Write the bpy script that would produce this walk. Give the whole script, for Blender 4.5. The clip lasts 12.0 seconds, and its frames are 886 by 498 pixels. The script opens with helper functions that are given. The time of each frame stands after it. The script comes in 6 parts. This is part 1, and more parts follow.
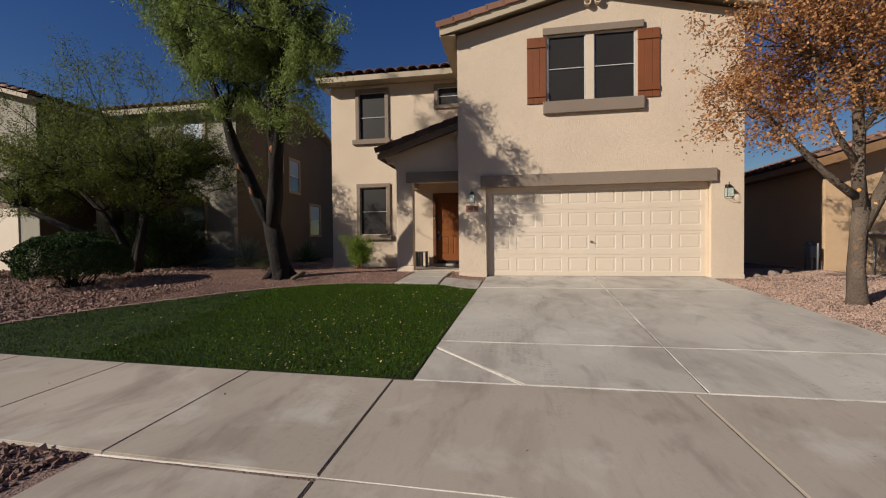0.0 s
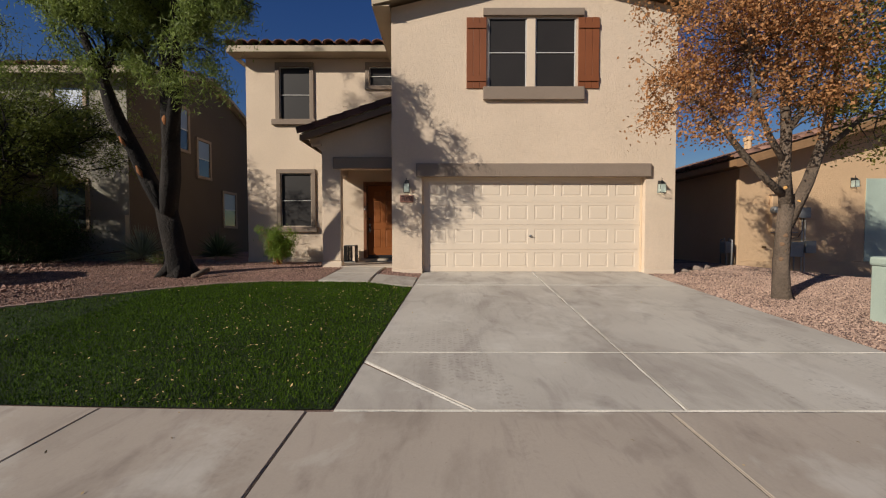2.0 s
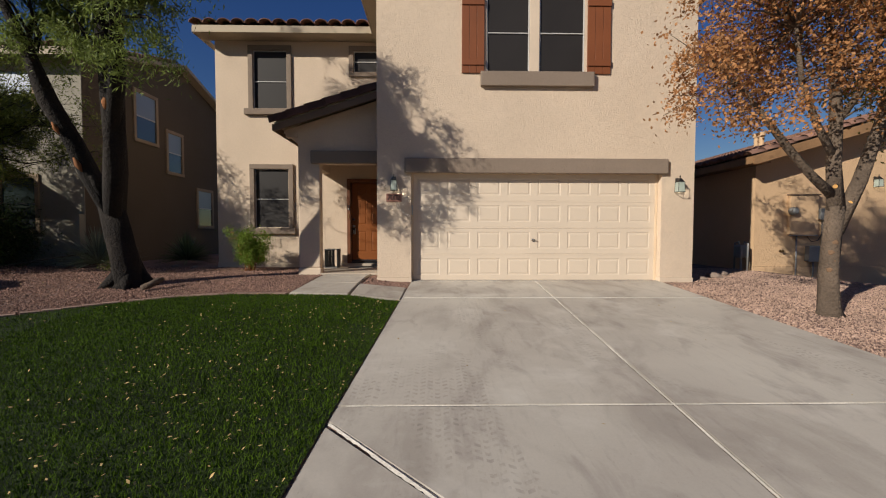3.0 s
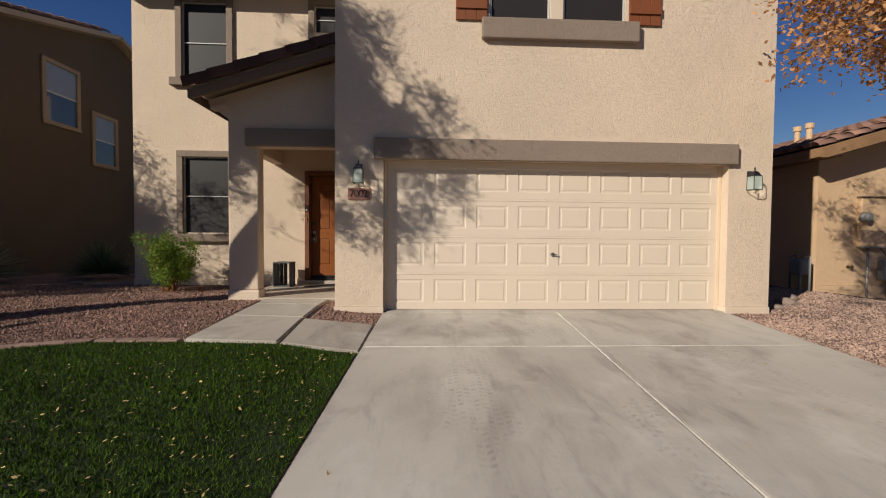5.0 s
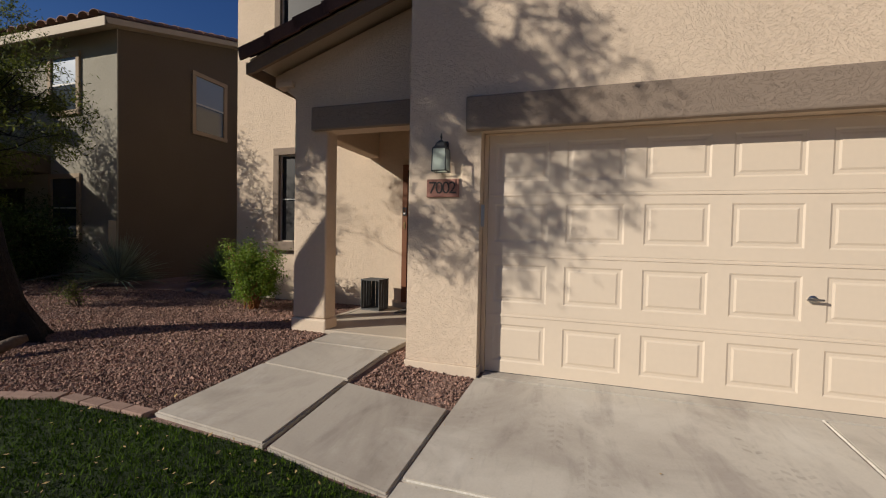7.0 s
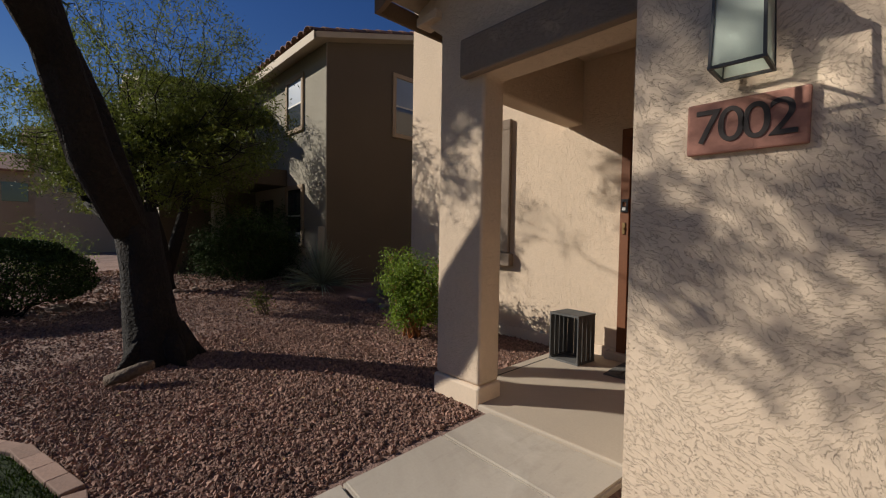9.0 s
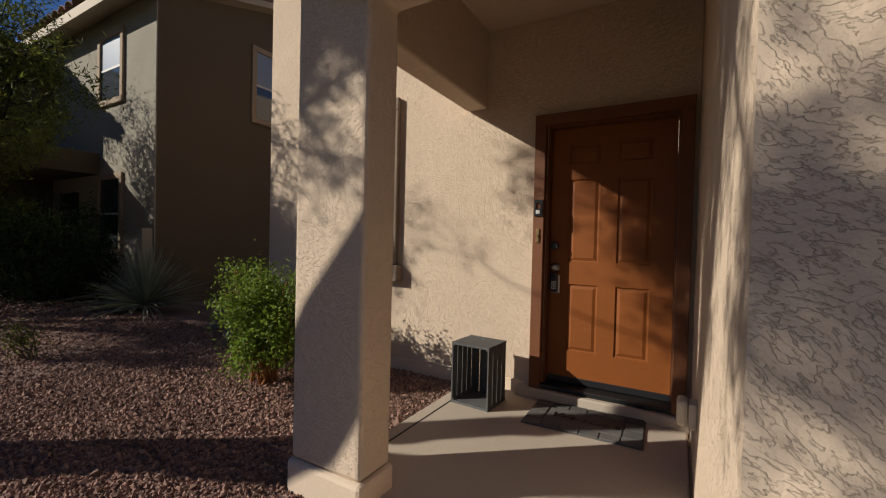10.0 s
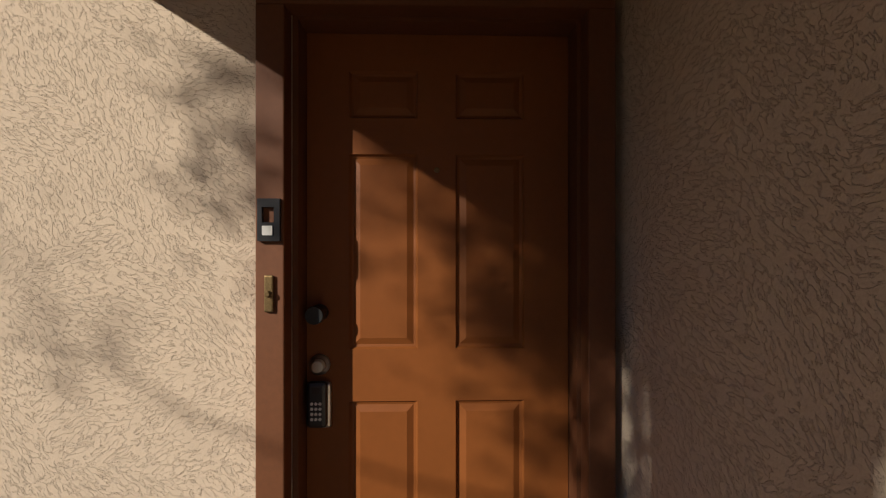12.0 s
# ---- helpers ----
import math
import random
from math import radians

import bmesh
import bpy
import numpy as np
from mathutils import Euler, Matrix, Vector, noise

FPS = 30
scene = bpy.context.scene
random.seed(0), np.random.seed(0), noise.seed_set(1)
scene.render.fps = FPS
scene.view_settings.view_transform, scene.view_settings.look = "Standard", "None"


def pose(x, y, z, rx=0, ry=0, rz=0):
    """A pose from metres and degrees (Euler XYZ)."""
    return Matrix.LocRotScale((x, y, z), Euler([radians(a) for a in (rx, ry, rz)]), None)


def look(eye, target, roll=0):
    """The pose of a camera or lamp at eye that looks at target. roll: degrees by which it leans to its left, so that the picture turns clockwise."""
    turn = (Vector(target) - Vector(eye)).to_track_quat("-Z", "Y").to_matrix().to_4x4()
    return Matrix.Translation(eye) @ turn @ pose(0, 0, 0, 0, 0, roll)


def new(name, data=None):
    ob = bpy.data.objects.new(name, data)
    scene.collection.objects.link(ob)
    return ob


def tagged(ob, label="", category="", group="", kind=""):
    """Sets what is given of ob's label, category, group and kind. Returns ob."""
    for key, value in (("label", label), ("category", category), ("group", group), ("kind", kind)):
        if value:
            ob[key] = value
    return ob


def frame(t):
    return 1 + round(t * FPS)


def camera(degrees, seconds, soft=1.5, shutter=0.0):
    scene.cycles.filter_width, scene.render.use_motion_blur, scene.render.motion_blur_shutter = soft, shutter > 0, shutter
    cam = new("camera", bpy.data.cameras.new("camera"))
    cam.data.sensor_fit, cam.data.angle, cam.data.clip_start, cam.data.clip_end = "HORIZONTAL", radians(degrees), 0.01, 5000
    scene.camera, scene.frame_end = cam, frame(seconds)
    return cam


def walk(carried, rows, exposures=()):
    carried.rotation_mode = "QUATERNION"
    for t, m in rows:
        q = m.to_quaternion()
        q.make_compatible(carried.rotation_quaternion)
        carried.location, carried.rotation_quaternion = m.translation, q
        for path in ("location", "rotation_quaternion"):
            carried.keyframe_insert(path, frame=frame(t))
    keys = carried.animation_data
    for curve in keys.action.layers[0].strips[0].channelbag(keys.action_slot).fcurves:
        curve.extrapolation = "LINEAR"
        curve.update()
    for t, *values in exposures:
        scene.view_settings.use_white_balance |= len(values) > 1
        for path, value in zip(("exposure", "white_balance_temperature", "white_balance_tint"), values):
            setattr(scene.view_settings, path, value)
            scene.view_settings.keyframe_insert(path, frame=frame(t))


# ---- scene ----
cam = camera(94.3, 12.0, soft=1.15)
PATH = [
    (0, (-0.401, -0.075, 1.405), (-0.721, 1.818, 1.365), -0.6),
    (0.5, (-0.414, -0.096, 1.409), (-0.602, 1.814, 1.366), -0.4),
    (1, (-0.444, -0.017, 1.397), (-0.558, 1.898, 1.351), -0.2),
    (1.5, (-0.482, 0.290, 1.380), (-0.543, 2.208, 1.318), -0.1),
    (2, (-0.523, 0.714, 1.371), (-0.529, 2.633, 1.304), 0.0),
    (2.5, (-0.554, 1.226, 1.413), (-0.534, 3.145, 1.344), 0.1),
    (3, (-0.542, 1.768, 1.474), (-0.507, 3.686, 1.400), 0.1),
    (3.2, (-0.546, 1.989, 1.479), (-0.499, 3.907, 1.409), 0.1),
    (4.8, (-0.464, 3.867, 1.583), (-0.372, 5.784, 1.514), 0.3),
    (5, (-0.445, 4.100, 1.581), (-0.358, 6.017, 1.524), 0.5),
    (5.5, (-0.367, 4.669, 1.623), (-0.301, 6.588, 1.567), 0.6),
    (6, (-0.332, 5.255, 1.657), (-0.391, 7.173, 1.607), 0.8),
    (6.5, (-0.257, 5.810, 1.711), (-0.540, 7.708, 1.654), 0.9),
    (7, (-0.238, 6.368, 1.731), (-0.818, 8.197, 1.676), 1.2),
    (7.5, (-0.274, 6.934, 1.759), (-1.138, 8.648, 1.696), 1.3),
    (7.7, (-0.309, 7.150, 1.783), (-1.285, 8.801, 1.711), 1.2),
    (9.3, (-1.295, 8.569, 1.827), (-2.714, 9.861, 1.758), 0.9),
    (9.5, (-1.449, 8.706, 1.830), (-2.783, 10.085, 1.760), 1.3),
    (10, (-1.771, 9.119, 1.831), (-2.735, 10.780, 1.799), 1.4),
    (10.5, (-2.021, 9.565, 1.860), (-2.616, 11.390, 1.869), 1.1),
    (11, (-2.173, 10.043, 1.929), (-2.435, 11.944, 1.946), 0.6),
    (11.5, (-2.214, 10.564, 1.986), (-2.326, 12.481, 2.000), 0.4),
    (12, (-2.271, 11.061, 2.032), (-2.221, 12.981, 2.032), 0.0),
]
walk(cam, [(t, look(eye, target, roll)) for t, eye, target, roll in PATH])

# ---------------------------------------------------------------- light
SUN_DIR = Vector((1.22, 1.0, -0.757)).normalized()
world = bpy.data.worlds.new("sky")
scene.world = world
world.use_nodes = True
wn = world.node_tree
sky = wn.nodes.new("ShaderNodeTexSky")
sky.sky_type = "NISHITA"
sky.sun_disc = False
sky.sun_elevation = math.asin(-SUN_DIR.z)
sky.sun_rotation = math.atan2(-SUN_DIR.x, -SUN_DIR.y)
sky.altitude = 350
sky.air_density, sky.dust_density, sky.ozone_density = 1.35, 0.0, 4.5
desert_blue = wn.nodes.new("ShaderNodeHueSaturation")
desert_blue.inputs["Hue"].default_value, desert_blue.inputs["Saturation"].default_value = 0.522, 1.25
wn.links.new(sky.outputs[0], desert_blue.inputs["Color"])
wn.links.new(desert_blue.outputs[0], wn.nodes["Background"].inputs[0])
wn.nodes["Background"].inputs[1].default_value = 0.05
sun_data = bpy.data.lights.new("sun", "SUN")
sun_data.energy, sun_data.angle, sun_data.color = 5.0, radians(0.55), (1.0, 0.93, 0.82)
sun = new("sun", sun_data)
sun.matrix_world = look(-60 * SUN_DIR, (0, 0, 0))
scene.view_settings.exposure = 0.02


# ---------------------------------------------------------------- materials
def mat(name, col, rough=0.8, metal=0.0, var=0.12, scale=6.0, fine=60.0, bump=0.0, bump_scale=60.0, dist=0.004,
        spec=0.4, col2=None, mix_scale=1.5, rnd=0.0, island=0.0, distort=0.0):
    """A surface with two scales of colour variation and a fine relief."""
    m = bpy.data.materials.new(name)
    m.use_nodes = True
    t = m.node_tree
    n, l = t.nodes, t.links
    b = n["Principled BSDF"]
    b.inputs["Roughness"].default_value = rough
    b.inputs["Metallic"].default_value = metal
    b.inputs["Specular IOR Level"].default_value = spec
    tc = n.new("ShaderNodeTexCoord")
    big = n.new("ShaderNodeTexNoise")
    big.inputs["Scale"].default_value, big.inputs["Detail"].default_value = mix_scale, 6
    l.new(tc.outputs["Object"], big.inputs["Vector"])
    ramp = n.new("ShaderNodeValToRGB")
    ramp.color_ramp.elements[0].position, ramp.color_ramp.elements[1].position = 0.35, 0.68
    c2 = col2 or [c * (1 - var * 1.6) for c in col]
    ramp.color_ramp.elements[0].color, ramp.color_ramp.elements[1].color = (*c2, 1), (*col, 1)
    l.new(big.outputs["Fac"], ramp.inputs["Fac"])
    small = n.new("ShaderNodeTexNoise")
    small.inputs["Scale"].default_value, small.inputs["Detail"].default_value = fine, 4
    l.new(tc.outputs["Object"], small.inputs["Vector"])
    mr = n.new("ShaderNodeMapRange")
    mr.inputs["To Min"].default_value, mr.inputs["To Max"].default_value = 1 - var * 1.5, 1 + var * 1.5
    l.new(small.outputs["Fac"], mr.inputs["Value"])
    mul = n.new("ShaderNodeVectorMath")
    mul.operation = "SCALE"
    l.new(ramp.outputs["Color"], mul.inputs[0])
    l.new(mr.outputs[0], mul.inputs["Scale"])
    out = mul.outputs[0]
    if rnd or island:
        src = n.new("ShaderNodeObjectInfo").outputs["Random"] if rnd else n.new("ShaderNodeNewGeometry").outputs["Random Per Island"]
        k = rnd or island
        m2 = n.new("ShaderNodeMapRange")
        m2.inputs["To Min"].default_value, m2.inputs["To Max"].default_value = 1 - k, 1 + k
        l.new(src, m2.inputs["Value"])
        mu = n.new("ShaderNodeVectorMath")
        mu.operation = "SCALE"
        l.new(out, mu.inputs[0])
        l.new(m2.outputs[0], mu.inputs["Scale"])
        out = mu.outputs[0]
    l.new(out, b.inputs["Base Color"])
    if bump:
        bn = n.new("ShaderNodeTexNoise")
        bn.inputs["Scale"].default_value, bn.inputs["Detail"].default_value, bn.inputs["Distortion"].default_value = bump_scale, 5, distort
        l.new(tc.outputs["Object"], bn.inputs["Vector"])
        bp = n.new("ShaderNodeBump")
        bp.inputs["Strength"].default_value, bp.inputs["Distance"].default_value = bump, dist
        l.new(bn.outputs["Fac"], bp.inputs["Height"])
        l.new(bp.outputs[0], b.inputs["Normal"])
    return m


def stucco(name, col, depth=0.0022):
    """Hand-trowelled plaster: flat plates between ragged sunken trowel marks, and a sandy grain."""
    m = mat(name, col, 0.92, var=0.05, fine=25, mix_scale=0.7, spec=0.15)
    t = m.node_tree
    n, l = t.nodes, t.links
    b = n["Principled BSDF"]
    tc = n.new("ShaderNodeTexCoord")

    def noise(scale, detail, distort=0.0, src=None, rough=0.5):
        q = n.new("ShaderNodeTexNoise")
        q.inputs["Scale"].default_value, q.inputs["Detail"].default_value = scale, detail
        q.inputs["Distortion"].default_value, q.inputs["Roughness"].default_value = distort, rough
        l.new(src or tc.outputs["Object"], q.inputs["Vector"])
        return q.outputs["Fac"]

    def ramp(src, a, c):
        q = n.new("ShaderNodeMapRange")
        q.interpolation_type = "SMOOTHSTEP"
        q.inputs["From Min"].default_value, q.inputs["From Max"].default_value = a, c
        l.new(src, q.inputs["Value"])
        return q.outputs[0]

    def op(kind, x, y, z=None):
        q = n.new("ShaderNodeMath")
        q.operation = kind
        for k, v in enumerate((x, y, z)):
            if v is None:
                continue
            if isinstance(v, (int, float)):
                q.inputs[k].default_value = v
            else:
                l.new(v, q.inputs[k])
        return q.outputs[0]

    # patches of trowel work, each with a stroke direction of its own
    wander = n.new("ShaderNodeTexNoise")
    wander.inputs["Scale"].default_value, wander.inputs["Detail"].default_value = 4.5, 3
    l.new(tc.outputs["Object"], wander.inputs["Vector"])
    bent = n.new("ShaderNodeVectorMath")
    bent.operation = "MULTIPLY_ADD"
    bent.inputs[1].default_value = (0.16, 0.16, 0.16)
    l.new(wander.outputs["Color"], bent.inputs[0])
    l.new(tc.outputs["Object"], bent.inputs[2])
    patch = n.new("ShaderNodeTexVoronoi")
    patch.inputs["Scale"].default_value = 3.6
    l.new(bent.outputs[0], patch.inputs["Vector"])
    split = n.new("ShaderNodeSeparateColor")
    l.new(patch.outputs["Color"], split.inputs[0])
    turn = op("MULTIPLY_ADD", split.outputs[0], 2.0, -0.75)
    flat = n.new("ShaderNodeNewGeometry")
    spin = n.new("ShaderNodeVectorRotate")
    l.new(tc.outputs["Object"], spin.inputs["Vector"])
    l.new(flat.outputs["True Normal"], spin.inputs["Axis"])
    l.new(turn, spin.inputs["Angle"])
    mp = n.new("ShaderNodeMapping")
    mp.inputs["Scale"].default_value = (0.42, 0.42, 1.0)
    l.new(spin.outputs[0], mp.inputs["Vector"])
    worn = op("MULTIPLY_ADD", noise(6.0, 3), 0.20, noise(58, 6, 0.0, mp.outputs[0], 0.66))
    plates = ramp(worn, 0.562, 0.617)
    total = op("MULTIPLY_ADD", noise(120, 4, 0.2), 0.65, plates)
    total = op("MULTIPLY_ADD", noise(230, 3), 0.40, total)
    bp = n.new("ShaderNodeBump")
    bp.inputs["Strength"].default_value, bp.inputs["Distance"].default_value = 0.9, depth
    l.new(total, bp.inputs["Height"])
    l.new(bp.outputs[0], b.inputs["Normal"])
    return m


def concrete(name, col, dark, tread=0.0):
    """Broom-finished concrete with purple-grey smudges, bleached patches, tyre tread prints and fine grit."""
    m = mat(name, col, 0.85, var=0.045, fine=70, mix_scale=0.6, col2=dark, bump=0.25, bump_scale=220, dist=0.003, spec=0.25, rnd=0.04)
    t = m.node_tree
    n, l = t.nodes, t.links
    b = n["Principled BSDF"]
    tc = n.new("ShaderNodeTexCoord")

    def noise(scale, detail, stretch, distort, a, c, top, at=(0, 0, 0), turn=0.0, rough=0.6):
        mp = n.new("ShaderNodeMapping")
        mp.inputs["Scale"].default_value = stretch
        mp.inputs["Location"].default_value = at
        mp.inputs["Rotation"].default_value = (0, 0, turn)
        l.new(tc.outputs["Object"], mp.inputs["Vector"])
        q = n.new("ShaderNodeTexNoise")
        q.inputs["Scale"].default_value, q.inputs["Detail"].default_value = scale, detail
        q.inputs["Distortion"].default_value, q.inputs["Roughness"].default_value = distort, rough
        l.new(mp.outputs[0], q.inputs["Vector"])
        r = n.new("ShaderNodeMapRange")
        r.inputs["From Min"].default_value, r.inputs["From Max"].default_value, r.inputs["To Max"].default_value = a, c, top
        l.new(q.outputs["Fac"], r.inputs["Value"])
        return r.outputs[0]

    def op(kind, x, y):
        q = n.new("ShaderNodeMath")
        q.operation = kind
        for k, v in enumerate((x, y)):
            if isinstance(v, (int, float)):
                q.inputs[k].default_value = v
            else:
                l.new(v, q.inputs[k])
        return q.outputs[0]

    def stain(fac, tint, mode="MULTIPLY"):
        mx = n.new("ShaderNodeMixRGB")
        mx.blend_type = mode
        mx.inputs[2].default_value = (*tint, 1)
        l.new(fac, mx.inputs["Fac"])
        l.new(b.inputs["Base Color"].links[0].from_socket, mx.inputs[1])
        l.new(mx.outputs[0], b.inputs["Base Color"])

    stain(noise(0.9, 8, (1.2, 0.8, 1), 0.7, 0.50, 0.66, 0.75), (0.70, 0.68, 0.675))
    stain(noise(2.1, 7, (1.6, 0.6, 1), 0.5, 0.54, 0.66, 0.7, (3, 8, 0), 0.25), (0.74, 0.72, 0.73))
    stain(noise(1.3, 7, (1, 1, 1), 0.4, 0.55, 0.70, 0.45, (11, 2, 0)), (0.62, 0.58, 0.51), "MIX")
    stain(noise(9, 6, (2.2, 0.35, 1), 0.2, 0.56, 0.72, 0.5, (5, 1, 0), 0.12), (0.80, 0.79, 0.80))
    stain(noise(38, 3, (1, 1, 1), 0.0, 0.68, 0.76, 0.6, (1, 7, 0)), (0.66, 0.63, 0.62))
    if tread:
        sep = n.new("ShaderNodeSeparateXYZ")
        l.new(tc.outputs["Object"], sep.inputs[0])
        zig = op("PINGPONG", op("MULTIPLY", sep.outputs[0], 1.0), 0.075)
        row = op("SINE", op("MULTIPLY", op("ADD", op("MULTIPLY", sep.outputs[1], 1.0), op("MULTIPLY", zig, 0.55)), 95.0), 0)
        col_ = op("SINE", op("MULTIPLY", sep.outputs[0], 105.0), 0)
        block = op("MULTIPLY", op("GREATER_THAN", row, 0.15), op("GREATER_THAN", col_, -0.55))
        where = noise(0.85, 4, (1.7, 0.55, 1), 0.3, 0.545, 0.62, 1.0, (7, 4, 0), 0.1)
        rub = noise(14, 4, (1, 1, 1), 0.2, 0.40, 0.62, 1.0, (2, 2, 0))
        stain(op("MULTIPLY", op("MULTIPLY", block, where), op("MULTIPLY", rub, tread)), (0.60, 0.585, 0.59))
    return m


STUCCO = stucco("cream_stucco", (0.66, 0.525, 0.395))
STUCCO_B = stucco("tan_stucco", (0.42, 0.33, 0.23))
# west house stucco in two copies: shade darkened, sunlight lightened in the colour
STUCCO_SHADE = stucco("brown_tan_stucco_shaded", (0.135, 0.105, 0.075))
STUCCO_SUN = stucco("pale_grey_stucco_sunlit", (0.34, 0.31, 0.25))
STUCCO_R = stucco("peach_stucco", (0.62, 0.42, 0.25))
TRIM = stucco("taupe_trim", (0.265, 0.205, 0.158), 0.0022)
BASE = mat("smooth_base_coat", (0.66, 0.53, 0.40), 0.9, var=0.06, bump=0.3, bump_scale=90, dist=0.003)
PAINT = mat("cream_door_paint", (0.655, 0.545, 0.425), 0.55, var=0.025, fine=20, bump=0.05, bump_scale=300, dist=0.001)
JAMB = mat("cream_jamb_paint", (0.68, 0.53, 0.37), 0.6, var=0.04)
EAVE_D = mat("dark_brown_fascia_paint", (0.19, 0.125, 0.08), 0.75, var=0.12, bump=0.2, bump_scale=40)
FASCIA = mat("beige_fascia_paint", (0.46, 0.37, 0.26), 0.7, var=0.08, bump=0.15, bump_scale=40)
BROWN = mat("brown_door_paint", (0.225, 0.070, 0.016), 0.5, var=0.06, fine=30, bump=0.08, bump_scale=120, dist=0.001, spec=0.25)
BROWN_D = mat("brown_frame_paint", (0.165, 0.058, 0.021), 0.65, var=0.1, bump=0.25, bump_scale=50, dist=0.002)
SHUTTER = mat("red_brown_shutter_paint", (0.215, 0.066, 0.022), 0.6, var=0.1, bump=0.2, bump_scale=40, dist=0.002)
SCREEN = mat("dark_sun_screen", (0.026, 0.022, 0.020), 0.55, var=0.1, fine=400, spec=0.3)
ALU = mat("white_window_frame", (0.55, 0.53, 0.50), 0.5, var=0.05)
TILE = mat("clay_roof_tile", (0.27, 0.13, 0.085), 0.85, var=0.2, fine=40, bump=0.4, bump_scale=70, rnd=0.3)
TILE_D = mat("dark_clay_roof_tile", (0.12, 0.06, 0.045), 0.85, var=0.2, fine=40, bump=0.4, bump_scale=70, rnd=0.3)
TILE_N = mat("far_clay_roof_tile", (0.26, 0.14, 0.10), 0.85, var=0.2, fine=40, bump=0.4, bump_scale=70, island=0.3)
DRIVE = concrete("driveway_concrete", (0.51, 0.465, 0.395), (0.42, 0.375, 0.32), 0.55)
WALKC = concrete("sidewalk_concrete", (0.44, 0.37, 0.30), (0.37, 0.31, 0.25), 0.25)
WALK2 = concrete("walkway_concrete", (0.46, 0.41, 0.345), (0.38, 0.335, 0.28))
PORCH = mat("porch_concrete", (0.45, 0.38, 0.30), 0.8, var=0.06, fine=80, bump=0.15, bump_scale=200, dist=0.002)
SEAL = mat("joint_sealant", (0.64, 0.59, 0.51), 0.8, var=0.25, bump=0.5, bump_scale=60)
DIRT = mat("gravel_bed", (0.25, 0.16, 0.13), 0.95, var=0.3, fine=45, col2=(0.17, 0.105, 0.085), bump=1.0, bump_scale=45, dist=0.02)
STONE = mat("crushed_red_stone", (0.27, 0.160, 0.120), 0.9, var=0.15, fine=30, island=0.5, bump=0.4, bump_scale=150, dist=0.003)
STONE_R = mat("pale_pink_stone", (0.45, 0.305, 0.23), 0.9, var=0.15, fine=30, island=0.28, bump=0.4, bump_scale=150, dist=0.003)
ROCK = mat("pale_rock", (0.33, 0.25, 0.20), 0.9, var=0.25, fine=20, bump=0.8, bump_scale=18, dist=0.02)
TURF = mat("turf_backing", (0.018, 0.036, 0.002), 0.95, var=0.3, fine=120, bump=0.8, bump_scale=300, dist=0.01)
BLADE = mat("turf_blade", (0.05, 0.092, 0.004), 0.85, var=0.1, island=0.4, spec=0.1)
LITTER = mat("dry_leaf", (0.52, 0.36, 0.15), 0.8, var=0.2, island=0.45)
BRICK = mat("edging_brick", (0.34, 0.22, 0.17), 0.9, var=0.15, fine=50, bump=0.5, bump_scale=60, rnd=0.2)
BARK_D = mat("dark_bark", (0.024, 0.018, 0.014), 0.95, var=0.35, fine=30, bump=1.0, bump_scale=22, dist=0.05, distort=1.0)
CUT = mat("fresh_cut_wood", (0.62, 0.33, 0.10), 0.8, var=0.15, fine=60, bump=0.3, bump_scale=80, dist=0.003)
WOUND = mat("bare_orange_wood", (0.42, 0.17, 0.06), 0.85, var=0.3, fine=25, bump=0.6, bump_scale=30, dist=0.01)
SCAR = mat("pruning_scar_wood", (0.22, 0.13, 0.075), 0.9, var=0.25, fine=40, bump=0.5, bump_scale=50, dist=0.006)
BARK_G = mat("grey_brown_bark", (0.165, 0.120, 0.086), 0.95, var=0.3, fine=40, bump=1.0, bump_scale=30, dist=0.03)
LEAF_D = mat("dark_shrub_leaf", (0.042, 0.070, 0.02), 0.85, var=0.1, island=0.5, spec=0.12)
SPIKE = mat("grey_green_spike", (0.29, 0.33, 0.23), 0.6, var=0.15, island=0.3)
TUSSOCK = mat("tussock_blade", (0.15, 0.19, 0.08), 0.7, var=0.15, island=0.3)
BLACK = mat("black_metal", (0.012, 0.012, 0.012), 0.45, var=0.2, spec=0.5)
BLACKP = mat("black_plastic", (0.016, 0.016, 0.018), 0.35, var=0.1, spec=0.5)
BRASS = mat("aged_brass", (0.30, 0.20, 0.09), 0.45, 0.8, var=0.3, fine=200, bump=0.4, bump_scale=300, dist=0.002)
CHROME = mat("brushed_nickel", (0.5, 0.48, 0.45), 0.3, 1.0, var=0.05)
WHITEP = mat("white_plastic", (0.75, 0.74, 0.70), 0.4, var=0.03)
IVORY = mat("ivory_plastic", (0.62, 0.54, 0.42), 0.5, var=0.05)
PLAQUE = mat("terracotta_plaque", (0.33, 0.155, 0.115), 0.85, var=0.25, fine=40, bump=0.6, bump_scale=50, dist=0.004)
DIGIT = mat("dark_digit", (0.03, 0.022, 0.02), 0.7, var=0.1)
CRATE = mat("grey_stained_wood", (0.10, 0.10, 0.098), 0.75, var=0.2, fine=25, bump=0.3, bump_scale=60, dist=0.002)
RUBBER = mat("black_rubber", (0.13, 0.124, 0.115), 0.9, var=0.3, fine=120, bump=0.6, bump_scale=250, dist=0.003, rnd=0.2)
UTIL = mat("pale_green_enamel", (0.42, 0.50, 0.42), 0.5, var=0.08, bump=0.1, bump_scale=20)
METER = mat("grey_meter_metal", (0.32, 0.32, 0.31), 0.5, 0.4, var=0.15)
